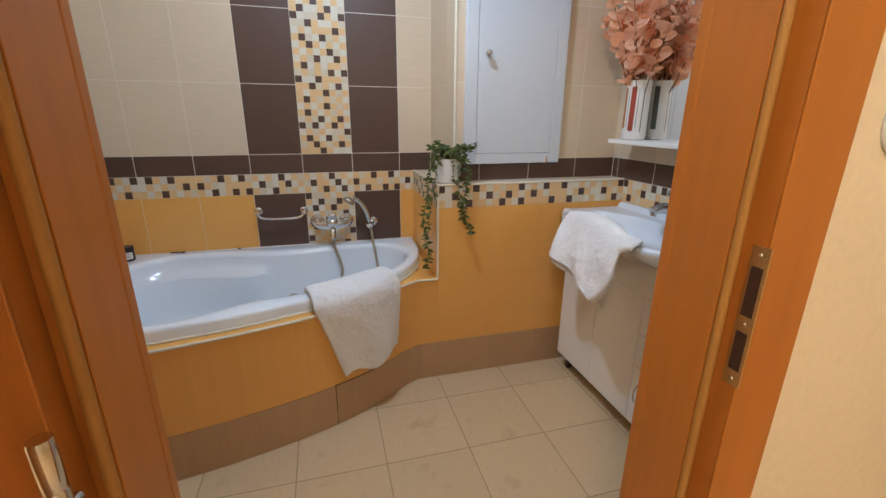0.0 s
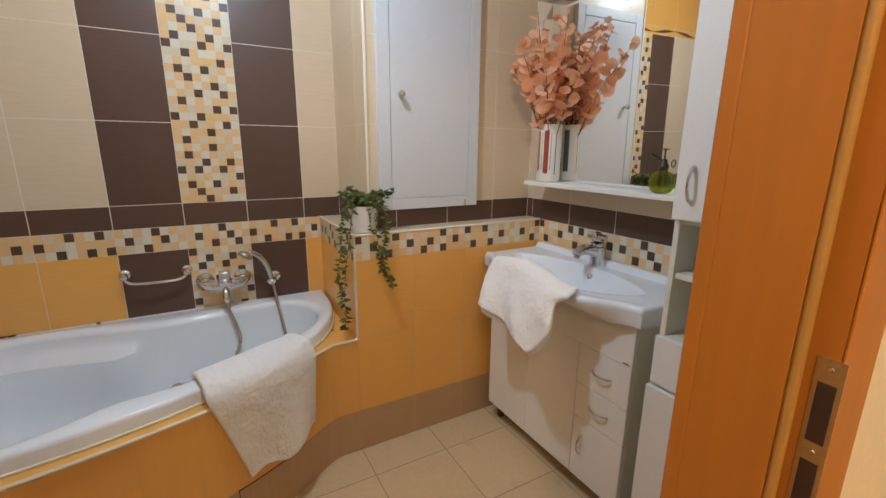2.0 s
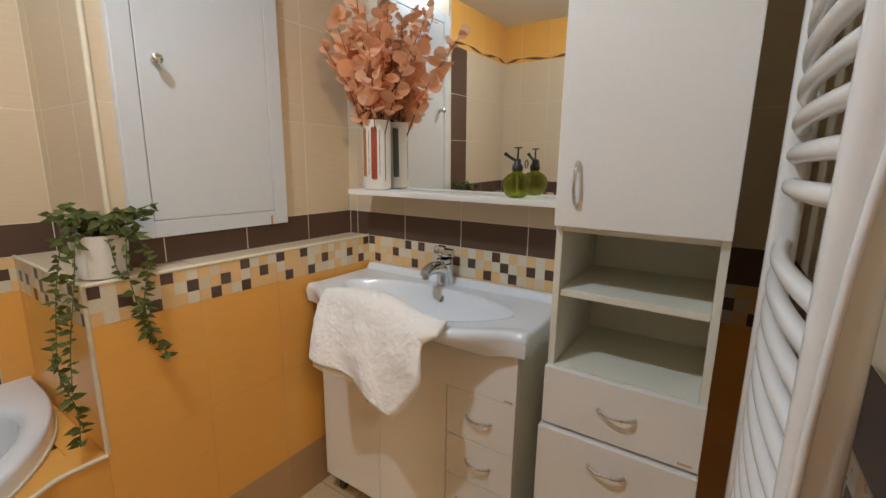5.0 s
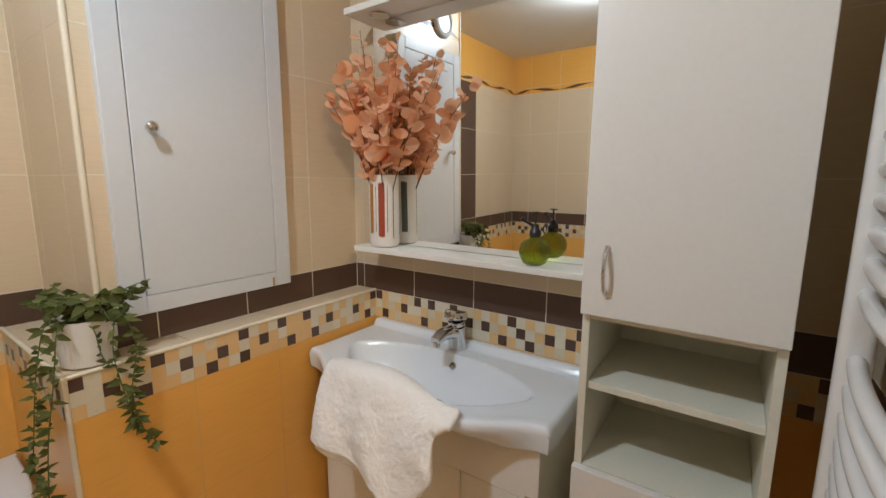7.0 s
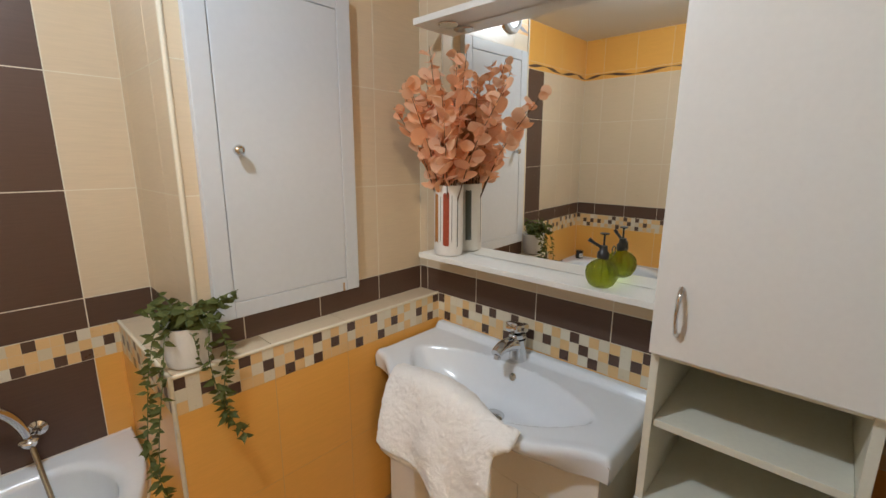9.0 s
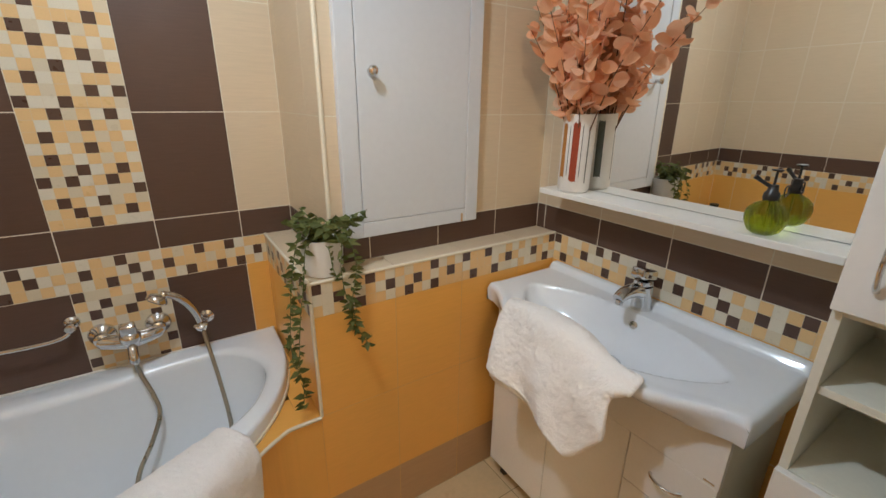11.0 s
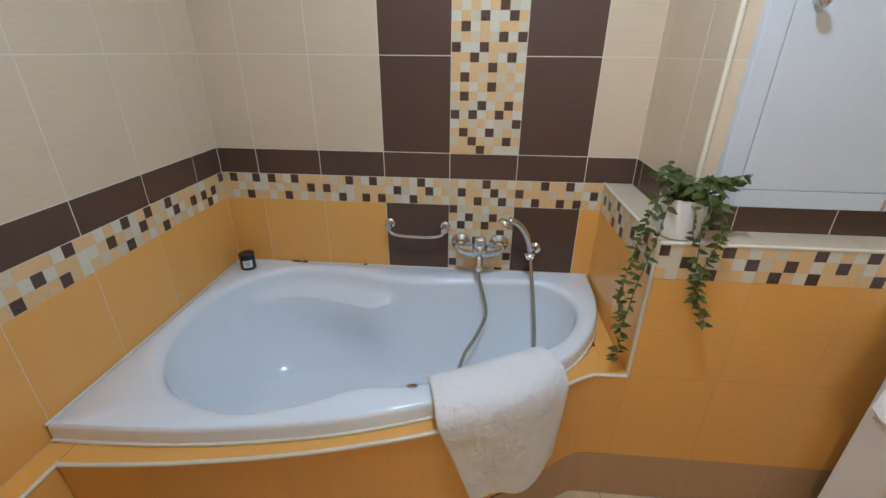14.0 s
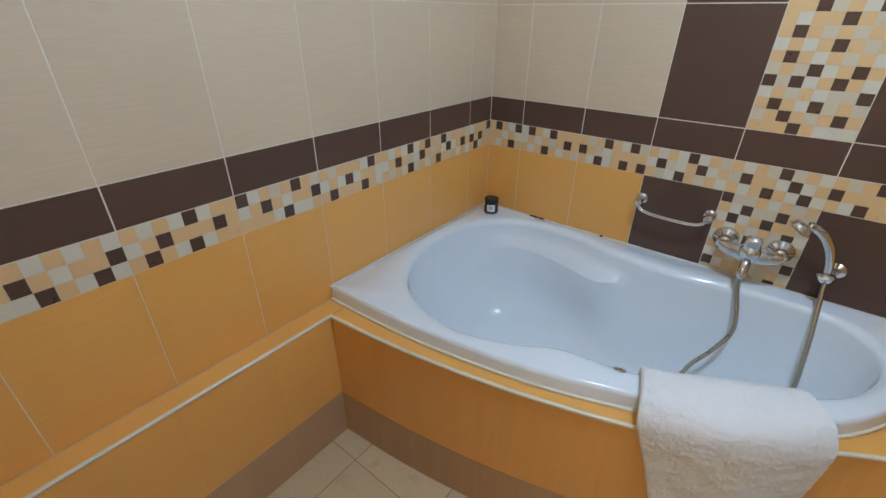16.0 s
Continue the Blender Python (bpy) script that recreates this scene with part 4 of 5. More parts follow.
def vase():
    x, y, z, r, h = 1.688, -0.681, 1.1560, 0.051, 0.244
    ob = thing("vase", (x, y, z), "tall white ceramic vase with brushed rust and slate stripes", "vase")
    part("body", lathe([(0, 0), (r * 0.86, 0), (r * 0.96, 0.004), (r, 0.014), (r, h - 0.004), (r * 0.985, h), (r * 0.93, h), (r * 0.92, h - 0.01), (r * 0.92, 0.03), (0, 0.03)], (x, y, z), 40), M_VASE, ob, "", 40)
    rnd = random.Random(5)
    for ang, half, z0, z1, m in ((212, 12, 0.035, 0.222, M_RUST), (168, 10, 0.045, 0.218, M_OCHRE), (6, 12, 0.035, 0.222, M_RUST), (318, 12, 0.04, 0.225, M_SLATE), (258, 2, 0.03, 0.21, M_SLATE), (234, 1.2, 0.05, 0.215, M_SLATE), (190, 1.2, 0.05, 0.21, M_SLATE)):
        bm = bmesh.new()
        n = 10
        cols = []
        for i in range(n + 1):
            a = radians(ang - half + 2 * half * i / n)
            zt = z1 - 0.006 * rnd.random() - (0.006 if i in (0, n) else 0)
            zb = z0 + 0.006 * rnd.random()
            cols.append([bm.verts.new((x + (r + 0.0006) * math.cos(a), y + (r + 0.0006) * math.sin(a), z + q)) for q in (zb, (zb + zt) / 2, zt)])
        for a, b in zip(cols, cols[1:]):
            for k in range(2):
                bm.faces.new((a[k], b[k], b[k + 1], a[k + 1]))
        part("stripe", bm, m, ob, "", 60)
    return x, y, z + h


VX, VY, VZ = vase()


def leaf_mesh(name, shape, cup, material):
    """A leaf from (along, half width) pairs, cupped along its middle; it grows along +x."""
    v, f = [], []
    for a, w in shape:
        v += [(a, -w, cup * w), (a, 0, 0), (a, w, cup * w)]
    for i in range(len(shape) - 1):
        k = 3 * i
        f += [(k, k + 3, k + 4, k + 1), (k + 1, k + 4, k + 5, k + 2)]
    me = bpy.data.meshes.new(name)
    me.from_pydata(v, [], f)
    me.materials.append(material)
    for p in me.polygons:
        p.use_smooth = True
    return me


ROUND = [(0.0, 0.001), (0.08, 0.20), (0.25, 0.38), (0.5, 0.47), (0.75, 0.40), (0.92, 0.22), (1.0, 0.02)]
POINTED = [(0.0, 0.01), (0.10, 0.12), (0.28, 0.26), (0.45, 0.21), (0.62, 0.17), (0.85, 0.07), (1.0, 0.004)]
PETALS = [leaf_mesh("leaf", [(a, w * k) for a, w in ROUND], c, M_PETAL) for k, c in ((1.0, 0.25), (0.9, 0.4), (1.08, 0.12))]
LEAVES = [leaf_mesh("leaf", [(a, w * k) for a, w in POINTED], c, M_LEAF) for k, c in ((0.85, 0.25), (1.05, 0.35), (0.7, 0.1))]


def put_leaf(parent, meshes, at, along_dir, face, size, rnd):
    d = Vector(along_dir).normalized()
    n = Vector(face)
    n = (n - d * n.dot(d))
    n = n.normalized() if n.length > 1e-4 else d.orthogonal().normalized()
    s = n.cross(d)
    m = Matrix((d, s, n)).transposed().to_4x4()
    m.translation = Vector(at) - origin_of(parent)
    ob = new("leaf", rnd.choice(meshes))
    ob.parent = parent
    ob.matrix_basis = m @ Matrix.Scale(size, 4)
    return ob


def dried_branches():
    rnd = random.Random(21)
    ob = thing("dried_branches", (VX, VY, VZ), "peach-coloured dried round-leaf branches standing in the vase", "dried flowers")
    XMAX = 1.722
    # direction in plan (degrees), lean, length
    for k in range(19):
        a = radians(95 + 190 * (k + rnd.random()) / 19)
        lean = rnd.uniform(0.03, 0.18) if k % 4 else rnd.uniform(0.18, 0.28)
        length = rnd.uniform(0.27, 0.43)
        tip = Vector((VX + lean * math.cos(a), VY + lean * math.sin(a) * 1.0, VZ + length - 0.6 * lean * lean))
        tip.x = min(tip.x, XMAX - 0.02)
        tip.y = min(tip.y, YP - 0.03)
        base = Vector((VX + 0.02 * math.cos(a), VY + 0.02 * math.sin(a), VZ - 0.12))
        mid = base.lerp(tip, 0.5) + Vector((0, 0, 0.05))
        stem = smooth_path([base, base.lerp(mid, 0.55) + Vector((0, 0, 0.015)), mid, tip], 6)
        part("stem", tube(stem, 0.0018, 6, radii=[0.0024 - 0.0016 * i / (len(stem) - 1) for i in range(len(stem))]), M_STEM, ob, "thin brown stem", 60)
        n = 22
        for i in range(n):
            s = 0.29 + 0.71 * (i + rnd.random() * 0.6) / n
            p = along(stem, min(s, 1))
            side = rnd.uniform(0, 6.283)
            d = Vector((math.cos(side), math.sin(side), rnd.uniform(-0.1, 0.9)))
            size = rnd.uniform(0.038, 0.062) * (1.0 if s < 0.85 else 0.75)
            if p.x + d.normalized().x * size > XMAX:
                d.x = -abs(d.x)
            if p.y + d.normalized().y * size > YP - 0.008:
                d.y = -abs(d.y)
            put_leaf(ob, PETALS, p, d, (rnd.uniform(-1, 0.4), rnd.uniform(-1, 0.5), rnd.uniform(-0.4, 1)), size, rnd)


dried_branches()


def sprayer():
    x, y, z = 1.674, -1.241, 1.1560
    ob = thing("plant_sprayer", (x, y, z), "round ribbed green glass plant sprayer with black pump", "spray bottle")
    prof = [(0.0, 0.002), (0.020, 0.0), (0.030, 0.008), (0.0385, 0.026), (0.040, 0.040), (0.0365, 0.056), (0.026, 0.068), (0.014, 0.074), (0.012, 0.082)]
    inner = [(max(0, r - 0.003), h + (0.004 if i < 2 else 0)) for i, (r, h) in enumerate(prof)][::-1]
    g = part("bottle", lathe(prof + inner, (x, y, z), 72, squash=lambda a, h: 1 + 0.07 * math.cos(14 * a) * (1 if 0.004 < h < 0.07 else 0)), M_GREEN, ob, "ribbed green glass", 60)
    g.visible_shadow = False
    cap = part("pump", lathe([(0, 0.078), (0.015, 0.078), (0.016, 0.084), (0.015, 0.094), (0.011, 0.098), (0.009, 0.112), (0, 0.112)], (x, y, z), 20), M_BLACK, ob, "black plastic pump head", 40)
    part("plunger", tube([(x, y, z + 0.110), (x, y, z + 0.142)], 0.0028, 8), M_BLACK, cap)
    part("plunger_cap", lathe([(0, 0), (0.011, 0), (0.012, 0.003), (0, 0.005)], (x, y, z + 0.142), 16), M_BLACK, cap, "", 40)
    part("nozzle", tube([(x, y, z + 0.104), (x - 0.014, y + 0.020, z + 0.118), (x - 0.022, y + 0.032, z + 0.128)], 0.0042, 8, radii=[0.0045, 0.004, 0.0058]), M_BLACK, cap, "", 50)
    ring = [(x + 0.012 + 0.011 + 0.011 * math.cos(q * 0.5236), y - 0.012 - 0.006, z + 0.098 + 0.012 * math.sin(q * 0.5236)) for q in range(12)]
    part("finger_ring", tube(ring, 0.0016, 6, True), M_BLACK, cap, "", 60)
    part("dip_tube", tube([(x, y, z + 0.080), (x + 0.004, y, z + 0.010)], 0.0016, 6), M_SPOT, ob)


sprayer()


# ---- tall cabinet ----
def tall_cabinet():
    y0, y1, xf, xb, top = -1.442, -1.778, 1.434, XR - 0.003, 1.936
    t = 0.016
    ob = thing("tall_cabinet", (1.61, -1.61, 0), "tall white bathroom cabinet with open shelf niche", "cabinet")
    xs = xf + 0.018
    part("side_panel", box(xs, xb, y0 - t, y0 - 0.0005, 0.06, top, 0.001), M_CARCASS, ob)
    part("side_panel", box(xs, xb, y1 + 0.0005, y1 + t, 0.06, top, 0.001), M_CARCASS, ob)
    part("back_panel", box(xb - 0.006, xb, y1 + t, y0 - t, 0.06, top - t), M_CARCASS, ob)
    for z in (0.062, 0.621, 0.764, 1.104, top - t):
        part("panel", box(xs + 0.001, xb - 0.0065, y1 + t + 0.0005, y0 - t - 0.0005, z, z + t - 0.0005, 0.0008), M_CARCASS, ob)
    part("shelf", box(xs + 0.008, xb - 0.0065, y1 + t + 0.0005, y0 - t - 0.0005, 0.950, 0.966, 0.0012), M_CARCASS, ob, "loose white shelf board")
    up = part("door", box(xf, xs - 0.001, y1, y0, 1.117, top, 0.002), M_WHITE, ob)
    dr = part("drawer", box(xf, xs - 0.001, y1, y0, 0.632, 0.778, 0.002), M_WHITE, ob)
    lo = part("door", box(xf - 0.010, xs - 0.001, y1 - 0.001, y0 + 0.004, 0.070, 0.624, 0.002), M_WHITE, ob, "slightly ajar lower flap")
    o = (-1, 0, 0)
    bar_handle(up, (xf, -1.487, 1.166), (xf, -1.487, 1.258), o, 0.022, radius=0.0042)
    bar_handle(dr, (xf, -1.572, 0.707), (xf, -1.652, 0.707), o, 0.020)
    bar_handle(lo, (xf - 0.010, -1.563, 0.566), (xf - 0.010, -1.643, 0.566), o, 0.020)
    part("badge", box(xf - 0.0012, xf + 0.001, -1.765, -1.738, 0.640, 0.645, 0.0004), M_CHROME, ob, "tiny metal badge")
    for yy in (y0 - 0.04, y1 + 0.04):
        for xx in (xf + 0.06, xb - 0.05):
            part("foot", lathe([(0, 0), (0.022, 0), (0.022, 0.006), (0.014, 0.014), (0.014, 0.0605), (0, 0.0605)], (xx, yy, 0), 16), M_RUBBER, ob, "dark plastic foot", 40)


tall_cabinet()


# ---- towel radiator ----
def radiator():
    xa, xb, yy = 0.948, 1.42, -1.848
    ob = thing("towel_radiator", (1.22, -1.87, 0.2), "white enamelled towel radiator with curved bars", "radiator")
    for x in (xa, xb):
        part("upright", box(x - 0.016, x + 0.016, yy - 0.020, yy + 0.022, 0.42, 1.86, 0.013, 4), M_RAD, ob, "", 50)
        for z in (0.55, 1.70):
            part("bracket", lathe([(0, 0), (0.016, 0), (0.016, 0.005), (0.008, 0.008), (0.008, 0.038), (0, 0.038)], (x, YF, z), 14, axis=(0, 1, 0)), M_RAD, ob, "", 40)
    zs = [0.455 + 0.042 * i for i in range(6)] + [0.79 + 0.042 * i for i in range(9)] + [1.225 + 0.044 * i for i in range(7)] + [1.63 + 0.044 * i for i in range(5)]
    for z in zs:
        n = 20
        pts = []
        for i in range(n + 1):
            t = i / n
            pts.append((xa + (xb - xa) * t, yy - 0.002 + 0.020 * (1 - (2 * t - 1) ** 2), z))
        part("bar", tube(pts, 0.0115, 12), M_RAD, ob, "", 60)
    cord = smooth_path([(xa - 0.014, yy - 0.022, 1.84), (xa - 0.019, yy - 0.020, 1.60), (xa - 0.021, yy - 0.012, 1.38), (xa - 0.022, yy + 0.004, 1.20), (xa - 0.022, yy + 0.011, 1.05), (xa - 0.022, yy + 0.014, 0.92),
                        (xa - 0.022, yy + 0.024, 0.80), (xa - 0.020, yy + 0.022, 0.66), (xa - 0.018, yy + 0.012, 0.50), (xa - 0.004, yy + 0.002, 0.40)], 8)
    part("power_cord", tube(cord, 0.0038, 8), M_RAD, ob, "white power cord", 60)
    part("heating_element", lathe([(0, 0), (0.014, 0), (0.016, 0.01), (0.016, 0.05), (0.011, 0.056), (0.011, 0.085), (0, 0.085)], (xa, yy, 0.336), 18), M_RAD, ob, "white heating element cap", 40)


radiator()


# ---- access cupboard on the pier ----
def access_cupboard():
    x0, x1, z0, z1, yb, yf = 0.974, 1.452, 1.040, 1.976, YP - 0.0005, -0.470
    ob = thing("access_cupboard", (1.21, yb, 1.5), "flat white painted access cupboard door on the tiled pier", "cupboard")
    a, b, c, d = 1.027, 1.402, 1.086, 1.930
    for bx in ((x0, a, z0, z1), (b, x1, z0, z1), (a + 0.0003, b - 0.0003, z0, c), (a + 0.0003, b - 0.0003, d, z1)):
        part("frame_rail", box(bx[0], bx[1], yf, yb, bx[2], bx[3], 0.0022), M_WHITEP, ob, "", None)
    part("backing", box(a, b, yb - 0.006, yb, c, d), M_DARK, ob)
    door = part("door", box(a + 0.0022, b - 0.0014, yf + 0.001, yb - 0.007, c + 0.0014, d - 0.0014, 0.0018), M_WHITEP, ob)
    part("knob", lathe([(0, 0), (0.008, 0), (0.0075, 0.004), (0.006, 0.008), (0.007, 0.014), (0.0125, 0.019), (0.0145, 0.024), (0.0135, 0.029), (0.009, 0.0325), (0, 0.0335)], (1.068, yf + 0.001, 1.507), 22, axis=(0, -1, 0)), M_CHROME, door, "round chrome knob", 50)
    part("paint_chip", box(1.384, 1.392, yf - 0.0006, yf + 0.001, z0 + 0.001, z0 + 0.030, 0.0004), M_BASE, ob, "brown chip in the paint")


access_cupboard()


def wall_fan():
    x, z, y = 1.09, 2.115, YP - 0.0005
    ob = thing("extractor_fan", (x, y, z), "round white extractor fan above the access cupboard", "fan")
    part("housing", lathe([(0.050, 0.0), (0.074, 0.0), (0.076, 0.006), (0.070, 0.016), (0.054, 0.020), (0.050, 0.014)], (x, y, z), 36, axis=(0, -1, 0)), M_WHITEP, ob, "", 40)
    part("grille_back", lathe([(0, 0), (0.0505, 0), (0.0505, 0.003), (0, 0.003)], (x, y, z), 28, axis=(0, -1, 0)), M_DARK, ob, "dark fan opening")
    for k in range(-3, 4):
        w = math.sqrt(0.050 ** 2 - (0.014 * k) ** 2)
        part("slat", box(x - w, x + w, y - 0.013, y - 0.006, z + 0.014 * k - 0.002, z + 0.014 * k + 0.002, 0.0008), M_SPOT, ob)


wall_fan()


# ---- trailing plant ----
def potted_plant():
    rnd = random.Random(8)
    x, y, z, h = 0.893, -0.487, ZH + 0.0005, 0.108
    pot = thing("plant_pot", (x, y, z), "small white ceramic pot standing on the half wall", "plant pot")
    part("body", lathe([(0, 0), (0.044, 0), (0.050, 0.004), (0.057, 0.05), (0.0585, 0.10), (0.0595, h), (0.0545, h), (0.053, h - 0.02), (0, h - 0.02)], (x, y, z), 36), M_POT, pot, "", 40)
    part("soil", lathe([(0, h - 0.0195), (0.0525, h - 0.0195), (0.045, h - 0.010), (0, h - 0.006)], (x, y, z), 24), M_SOIL, pot, "dark moss", 40)
    ob = thing("trailing_plant", (x, y, z + h), "green artificial ivy trailing down from its pot", "plant")
    top = z + h

    def vine(ctrl, n, size, spread):
        n = round(n * 1.25)
        path = smooth_path([Vector(c) for c in ctrl], 8)
        part("vine", tube(path, 0.0013, 5), M_VINE, ob, "thin green vine", 60)
        for i in range(n):
            s = (i + rnd.random()) / n
            p = along(path, s)
            q = rnd.uniform(0, 6.283)
            d = Vector((math.cos(q) * spread, math.sin(q) * spread, rnd.uniform(-0.9, 0.35)))
            sz = size * rnd.uniform(0.62, 1.12)
            # leaves keep out of the wall behind
            if XH - 0.004 < p.x + d.normalized().x * sz and p.y + d.normalized().y * sz > YH - 0.006 and p.z < ZH:
                if p.y < YH:
                    d.y = -abs(d.y)
                else:
                    d.x = -abs(d.x)
            put_leaf(ob, LEAVES, p, d, (rnd.uniform(-0.8, 0.6), -1, rnd.uniform(-0.2, 0.9)), sz, rnd)
    # two long trailers, bushy at the pot
    vine([(x - 0.03, y - 0.02, top - 0.01), (x - 0.07, y - 0.03, top + 0.01), (0.800, y - 0.02, 0.985), (0.785, y - 0.02, 0.88), (0.772, -0.52, 0.76), (0.790, -0.535, 0.66), (0.782, -0.545, 0.575)], 70, 0.030, 1.0)
    vine([(x - 0.03, y - 0.03, top - 0.01), (x - 0.06, y - 0.06, top), (0.812, -0.565, 0.97), (0.790, -0.565, 0.84), (0.780, -0.560, 0.72)], 30, 0.028, 1.0)
    vine([(x + 0.02, y - 0.03, top - 0.01), (x + 0.05, y - 0.07, top + 0.005), (0.957, -0.575, 1.00), (0.942, -0.572, 0.90), (0.950, -0.575, 0.81), (0.985, -0.578, 0.74)], 60, 0.031, 1.0)
    vine([(x + 0.01, y - 0.03, top - 0.01), (x + 0.03, y - 0.075, top), (0.915, -0.570, 0.99), (0.930, -0.568, 0.88), (0.945, -0.572, 0.80)], 22, 0.032, 1.0)
    vine([(x - 0.01, y - 0.03, top - 0.01), (x - 0.005, y - 0.075, top - 0.015), (x + 0.0, -0.572, 1.0), (x + 0.015, -0.572, 0.965)], 7, 0.028, 1.0)
    for k in range(18):
        a = 6.283 * (k + rnd.random()) / 18
        r = rnd.uniform(0.04, 0.13)
        e = Vector((x + r * math.cos(a), y + r * math.sin(a) * 0.75 - 0.015, top + rnd.uniform(0.015, 0.095) - 0.2 * r))
        if e.x > XP - 0.03 and e.y > YP - 0.02:
            e.y = YP - 0.035
        if k < 4:
            e = Vector((x + 0.06 + 0.02 * k, y - 0.05, top - 0.01 + 0.02 * k))
        vine([(x + 0.01 * math.cos(a), y + 0.01 * math.sin(a), top - 0.015), (x + 0.5 * (e.x - x), y + 0.5 * (e.y - y), top + 0.045), tuple(e)], 11, 0.036, 1.2)


potted_plant()


def light_switch():
    ob = thing("light_switch", (0.960, YHALL - 0.008, 1.23), "round white light switch on the hallway wall", "switch")
    part("plate", lathe([(0, 0), (0.040, 0), (0.041, 0.003), (0.038, 0.008), (0, 0.009)], (0.971, YHALL - 0.0082, 1.25), 32, axis=(0, -1, 0)), M_WHITEP, ob, "", 40)
    part("rocker", box(0.951, 0.991, YHALL - 0.023, YHALL - 0.0172, 1.230, 1.270, 0.002), M_WHITEP, ob)


light_switch()


# ---- tiles of walls and floor ----
TILE_MESHES = {}


def tile_mesh(w, h, material, chamfer=0.0007):
    key = (round(w, 4), round(h, 4), material.name)
    if key not in TILE_MESHES:
        v, d = [], 0.004
        for inset, z in ((0, -d), (0, -0.001), (chamfer, 0)):
            for sx, sy in ((-1, -1), (1, -1), (1, 1), (-1, 1)):
                v.append((sx * (w / 2 - inset), sy * (h / 2 - inset), z))
        f = [(8, 9, 10, 11)]
        for b in (0, 4):
            for k in range(4):
                f.append((b + k, b + (k + 1) % 4, b + 4 + (k + 1) % 4, b + 4 + k))
        me = bpy.data.meshes.new("tile")
        me.from_pydata(v, [], f)
        me.materials.append(material)
        TILE_MESHES[key] = me
    return TILE_MESHES[key]


MOSAICS = {}


def mosaic_mesh(w, h, nx, ny, seed, rows=None):
    """A decor tile of small squares in four colours. rows: the dark squares' columns, row by row from the top."""
    key = (round(w, 4), round(h, 4), nx, ny, seed, rows)
    if key in MOSAICS:
        return MOSAICS[key]
    rnd = random.Random(seed)
    base = tile_mesh(w, h, M_MPALE)
    v = [tuple(p.co) for p in base.vertices]
    f = [tuple(p.vertices) for p in base.polygons]
    mats = [0] * len(f)
    if rows is None:
        rows = rnd.choice(STRIPS) if ny <= 3 else COLUMN_A
    dark = {(int(c), ny - 1 - j) for j, row in enumerate(rows) for c in row}
    sx, sy = w / nx, h / ny
    for i in range(nx):
        for j in range(ny):
            x, y, s, z = -w / 2 + i * sx, -h / 2 + j * sy, 0.0004, 0.0004
            k = len(v)
            v += [(x + s, y + s, z), (x + sx - s, y + s, z), (x + sx - s, y + sy - s, z), (x + s, y + sy - s, z)]
            f.append((k, k + 1, k + 2, k + 3))
            mats.append(3 if (i, j) in dark else (2 if (i + j) % 2 == (rnd.random() < 0.16) else rnd.choice((0, 1, 1))))
    me = bpy.data.meshes.new("mosaic_tile")
    me.from_pydata(v, [], f)
    for m in (M_MPALE, M_MCREAM, M_MPEACH, M_MBROWN):
        me.materials.append(m)
    me.polygons.foreach_set("material_index", mats)
    MOSAICS[key] = me
    return me


# dark squares of the decor tiles: columns counted from a tile's first edge, rows from the top
STRIPS = [("4", "15", "36"), ("36", "0", "257"), ("14", "6", "3")]
COLUMN_A = ("26", "4", "1", "4", "1", "36", "025", "7", "14", "26", "3")
COLUMN_B = ("15", "047", "2", "6", "14", "2", "5", "36", "1", "57", "03")
COLUMN_LOW = ("0", "25", "14", "6", "3", "15", "7", "0", "6", "3")
NORTH = {-3: ("14", "", "3"), -2: ("14", "6", "3"), -1: ("36", "0", "257"), 0: ("4", "15", "3"), 1: ("4", "15", "36"), 2: ("36", "0", "257"), 3: ("", "1", "")}
WEST = {-6: ("", "27", "36"), -5: ("4", "26", "14"), -4: ("05", "27", "4"), -3: ("6", "3", "15"), -2: ("47", "26", "4"), -1: ("2", "36", "1"), 0: ("4", "02", "1")}
HALF = {0: ("05", "27", "4"), 1: ("4", "26", "14"), 2: ("03", "6", "14"), 3: ("5", "2", "4")}
EAST = {0: ("2", "6", "3"), 1: ("025", "7", "14"), 2: ("4", "15", "36"), 3: ("3", "02", "5")}


def listello_mesh(w, h, flip):
    """A border tile with a brown wave that swells and thins."""
    key = ("wave", round(w, 4), flip)
    if key not in MOSAICS:
        base = tile_mesh(w, h, M_PEACH)
        v = [tuple(p.co) for p in base.vertices]
        f = [tuple(p.vertices) for p in base.polygons]
        mats = [0] * len(f)
        n = 20
        k0 = len(v)
        for i in range(n + 1):
            t = i / n
            c = 0.010 * math.cos(math.pi * t) * (-1 if flip else 1)
            th = 0.0018 + 0.0085 * math.sin(math.pi * t) ** 2
            x = -w / 2 + 0.001 + (w - 0.002) * t
            v += [(x, c - th, 0.0007), (x, c + th, 0.0007)]
        for i in range(n):
            a = k0 + 2 * i
            f.append((a, a + 2, a + 3, a + 1))
            mats.append(1)
        me = bpy.data.meshes.new("border_tile")
        me.from_pydata(v, [], f)
        me.materials.append(M_PEACH)
        me.materials.append(M_BROWN)
        me.polygons.foreach_set("material_index", mats)
        MOSAICS[key] = me
    return MOSAICS[key]


def put_tile(name, me, at, u, n, parent):
    ob = new(name, me)
    up = n.cross(u)
    m = Matrix((u, up, n)).transposed().to_4x4()
    m.translation = at
    ob.parent = parent
    ob.matrix_parent_inverse = parent.matrix_basis.inverted()
    ob.matrix_basis = m
    return ob


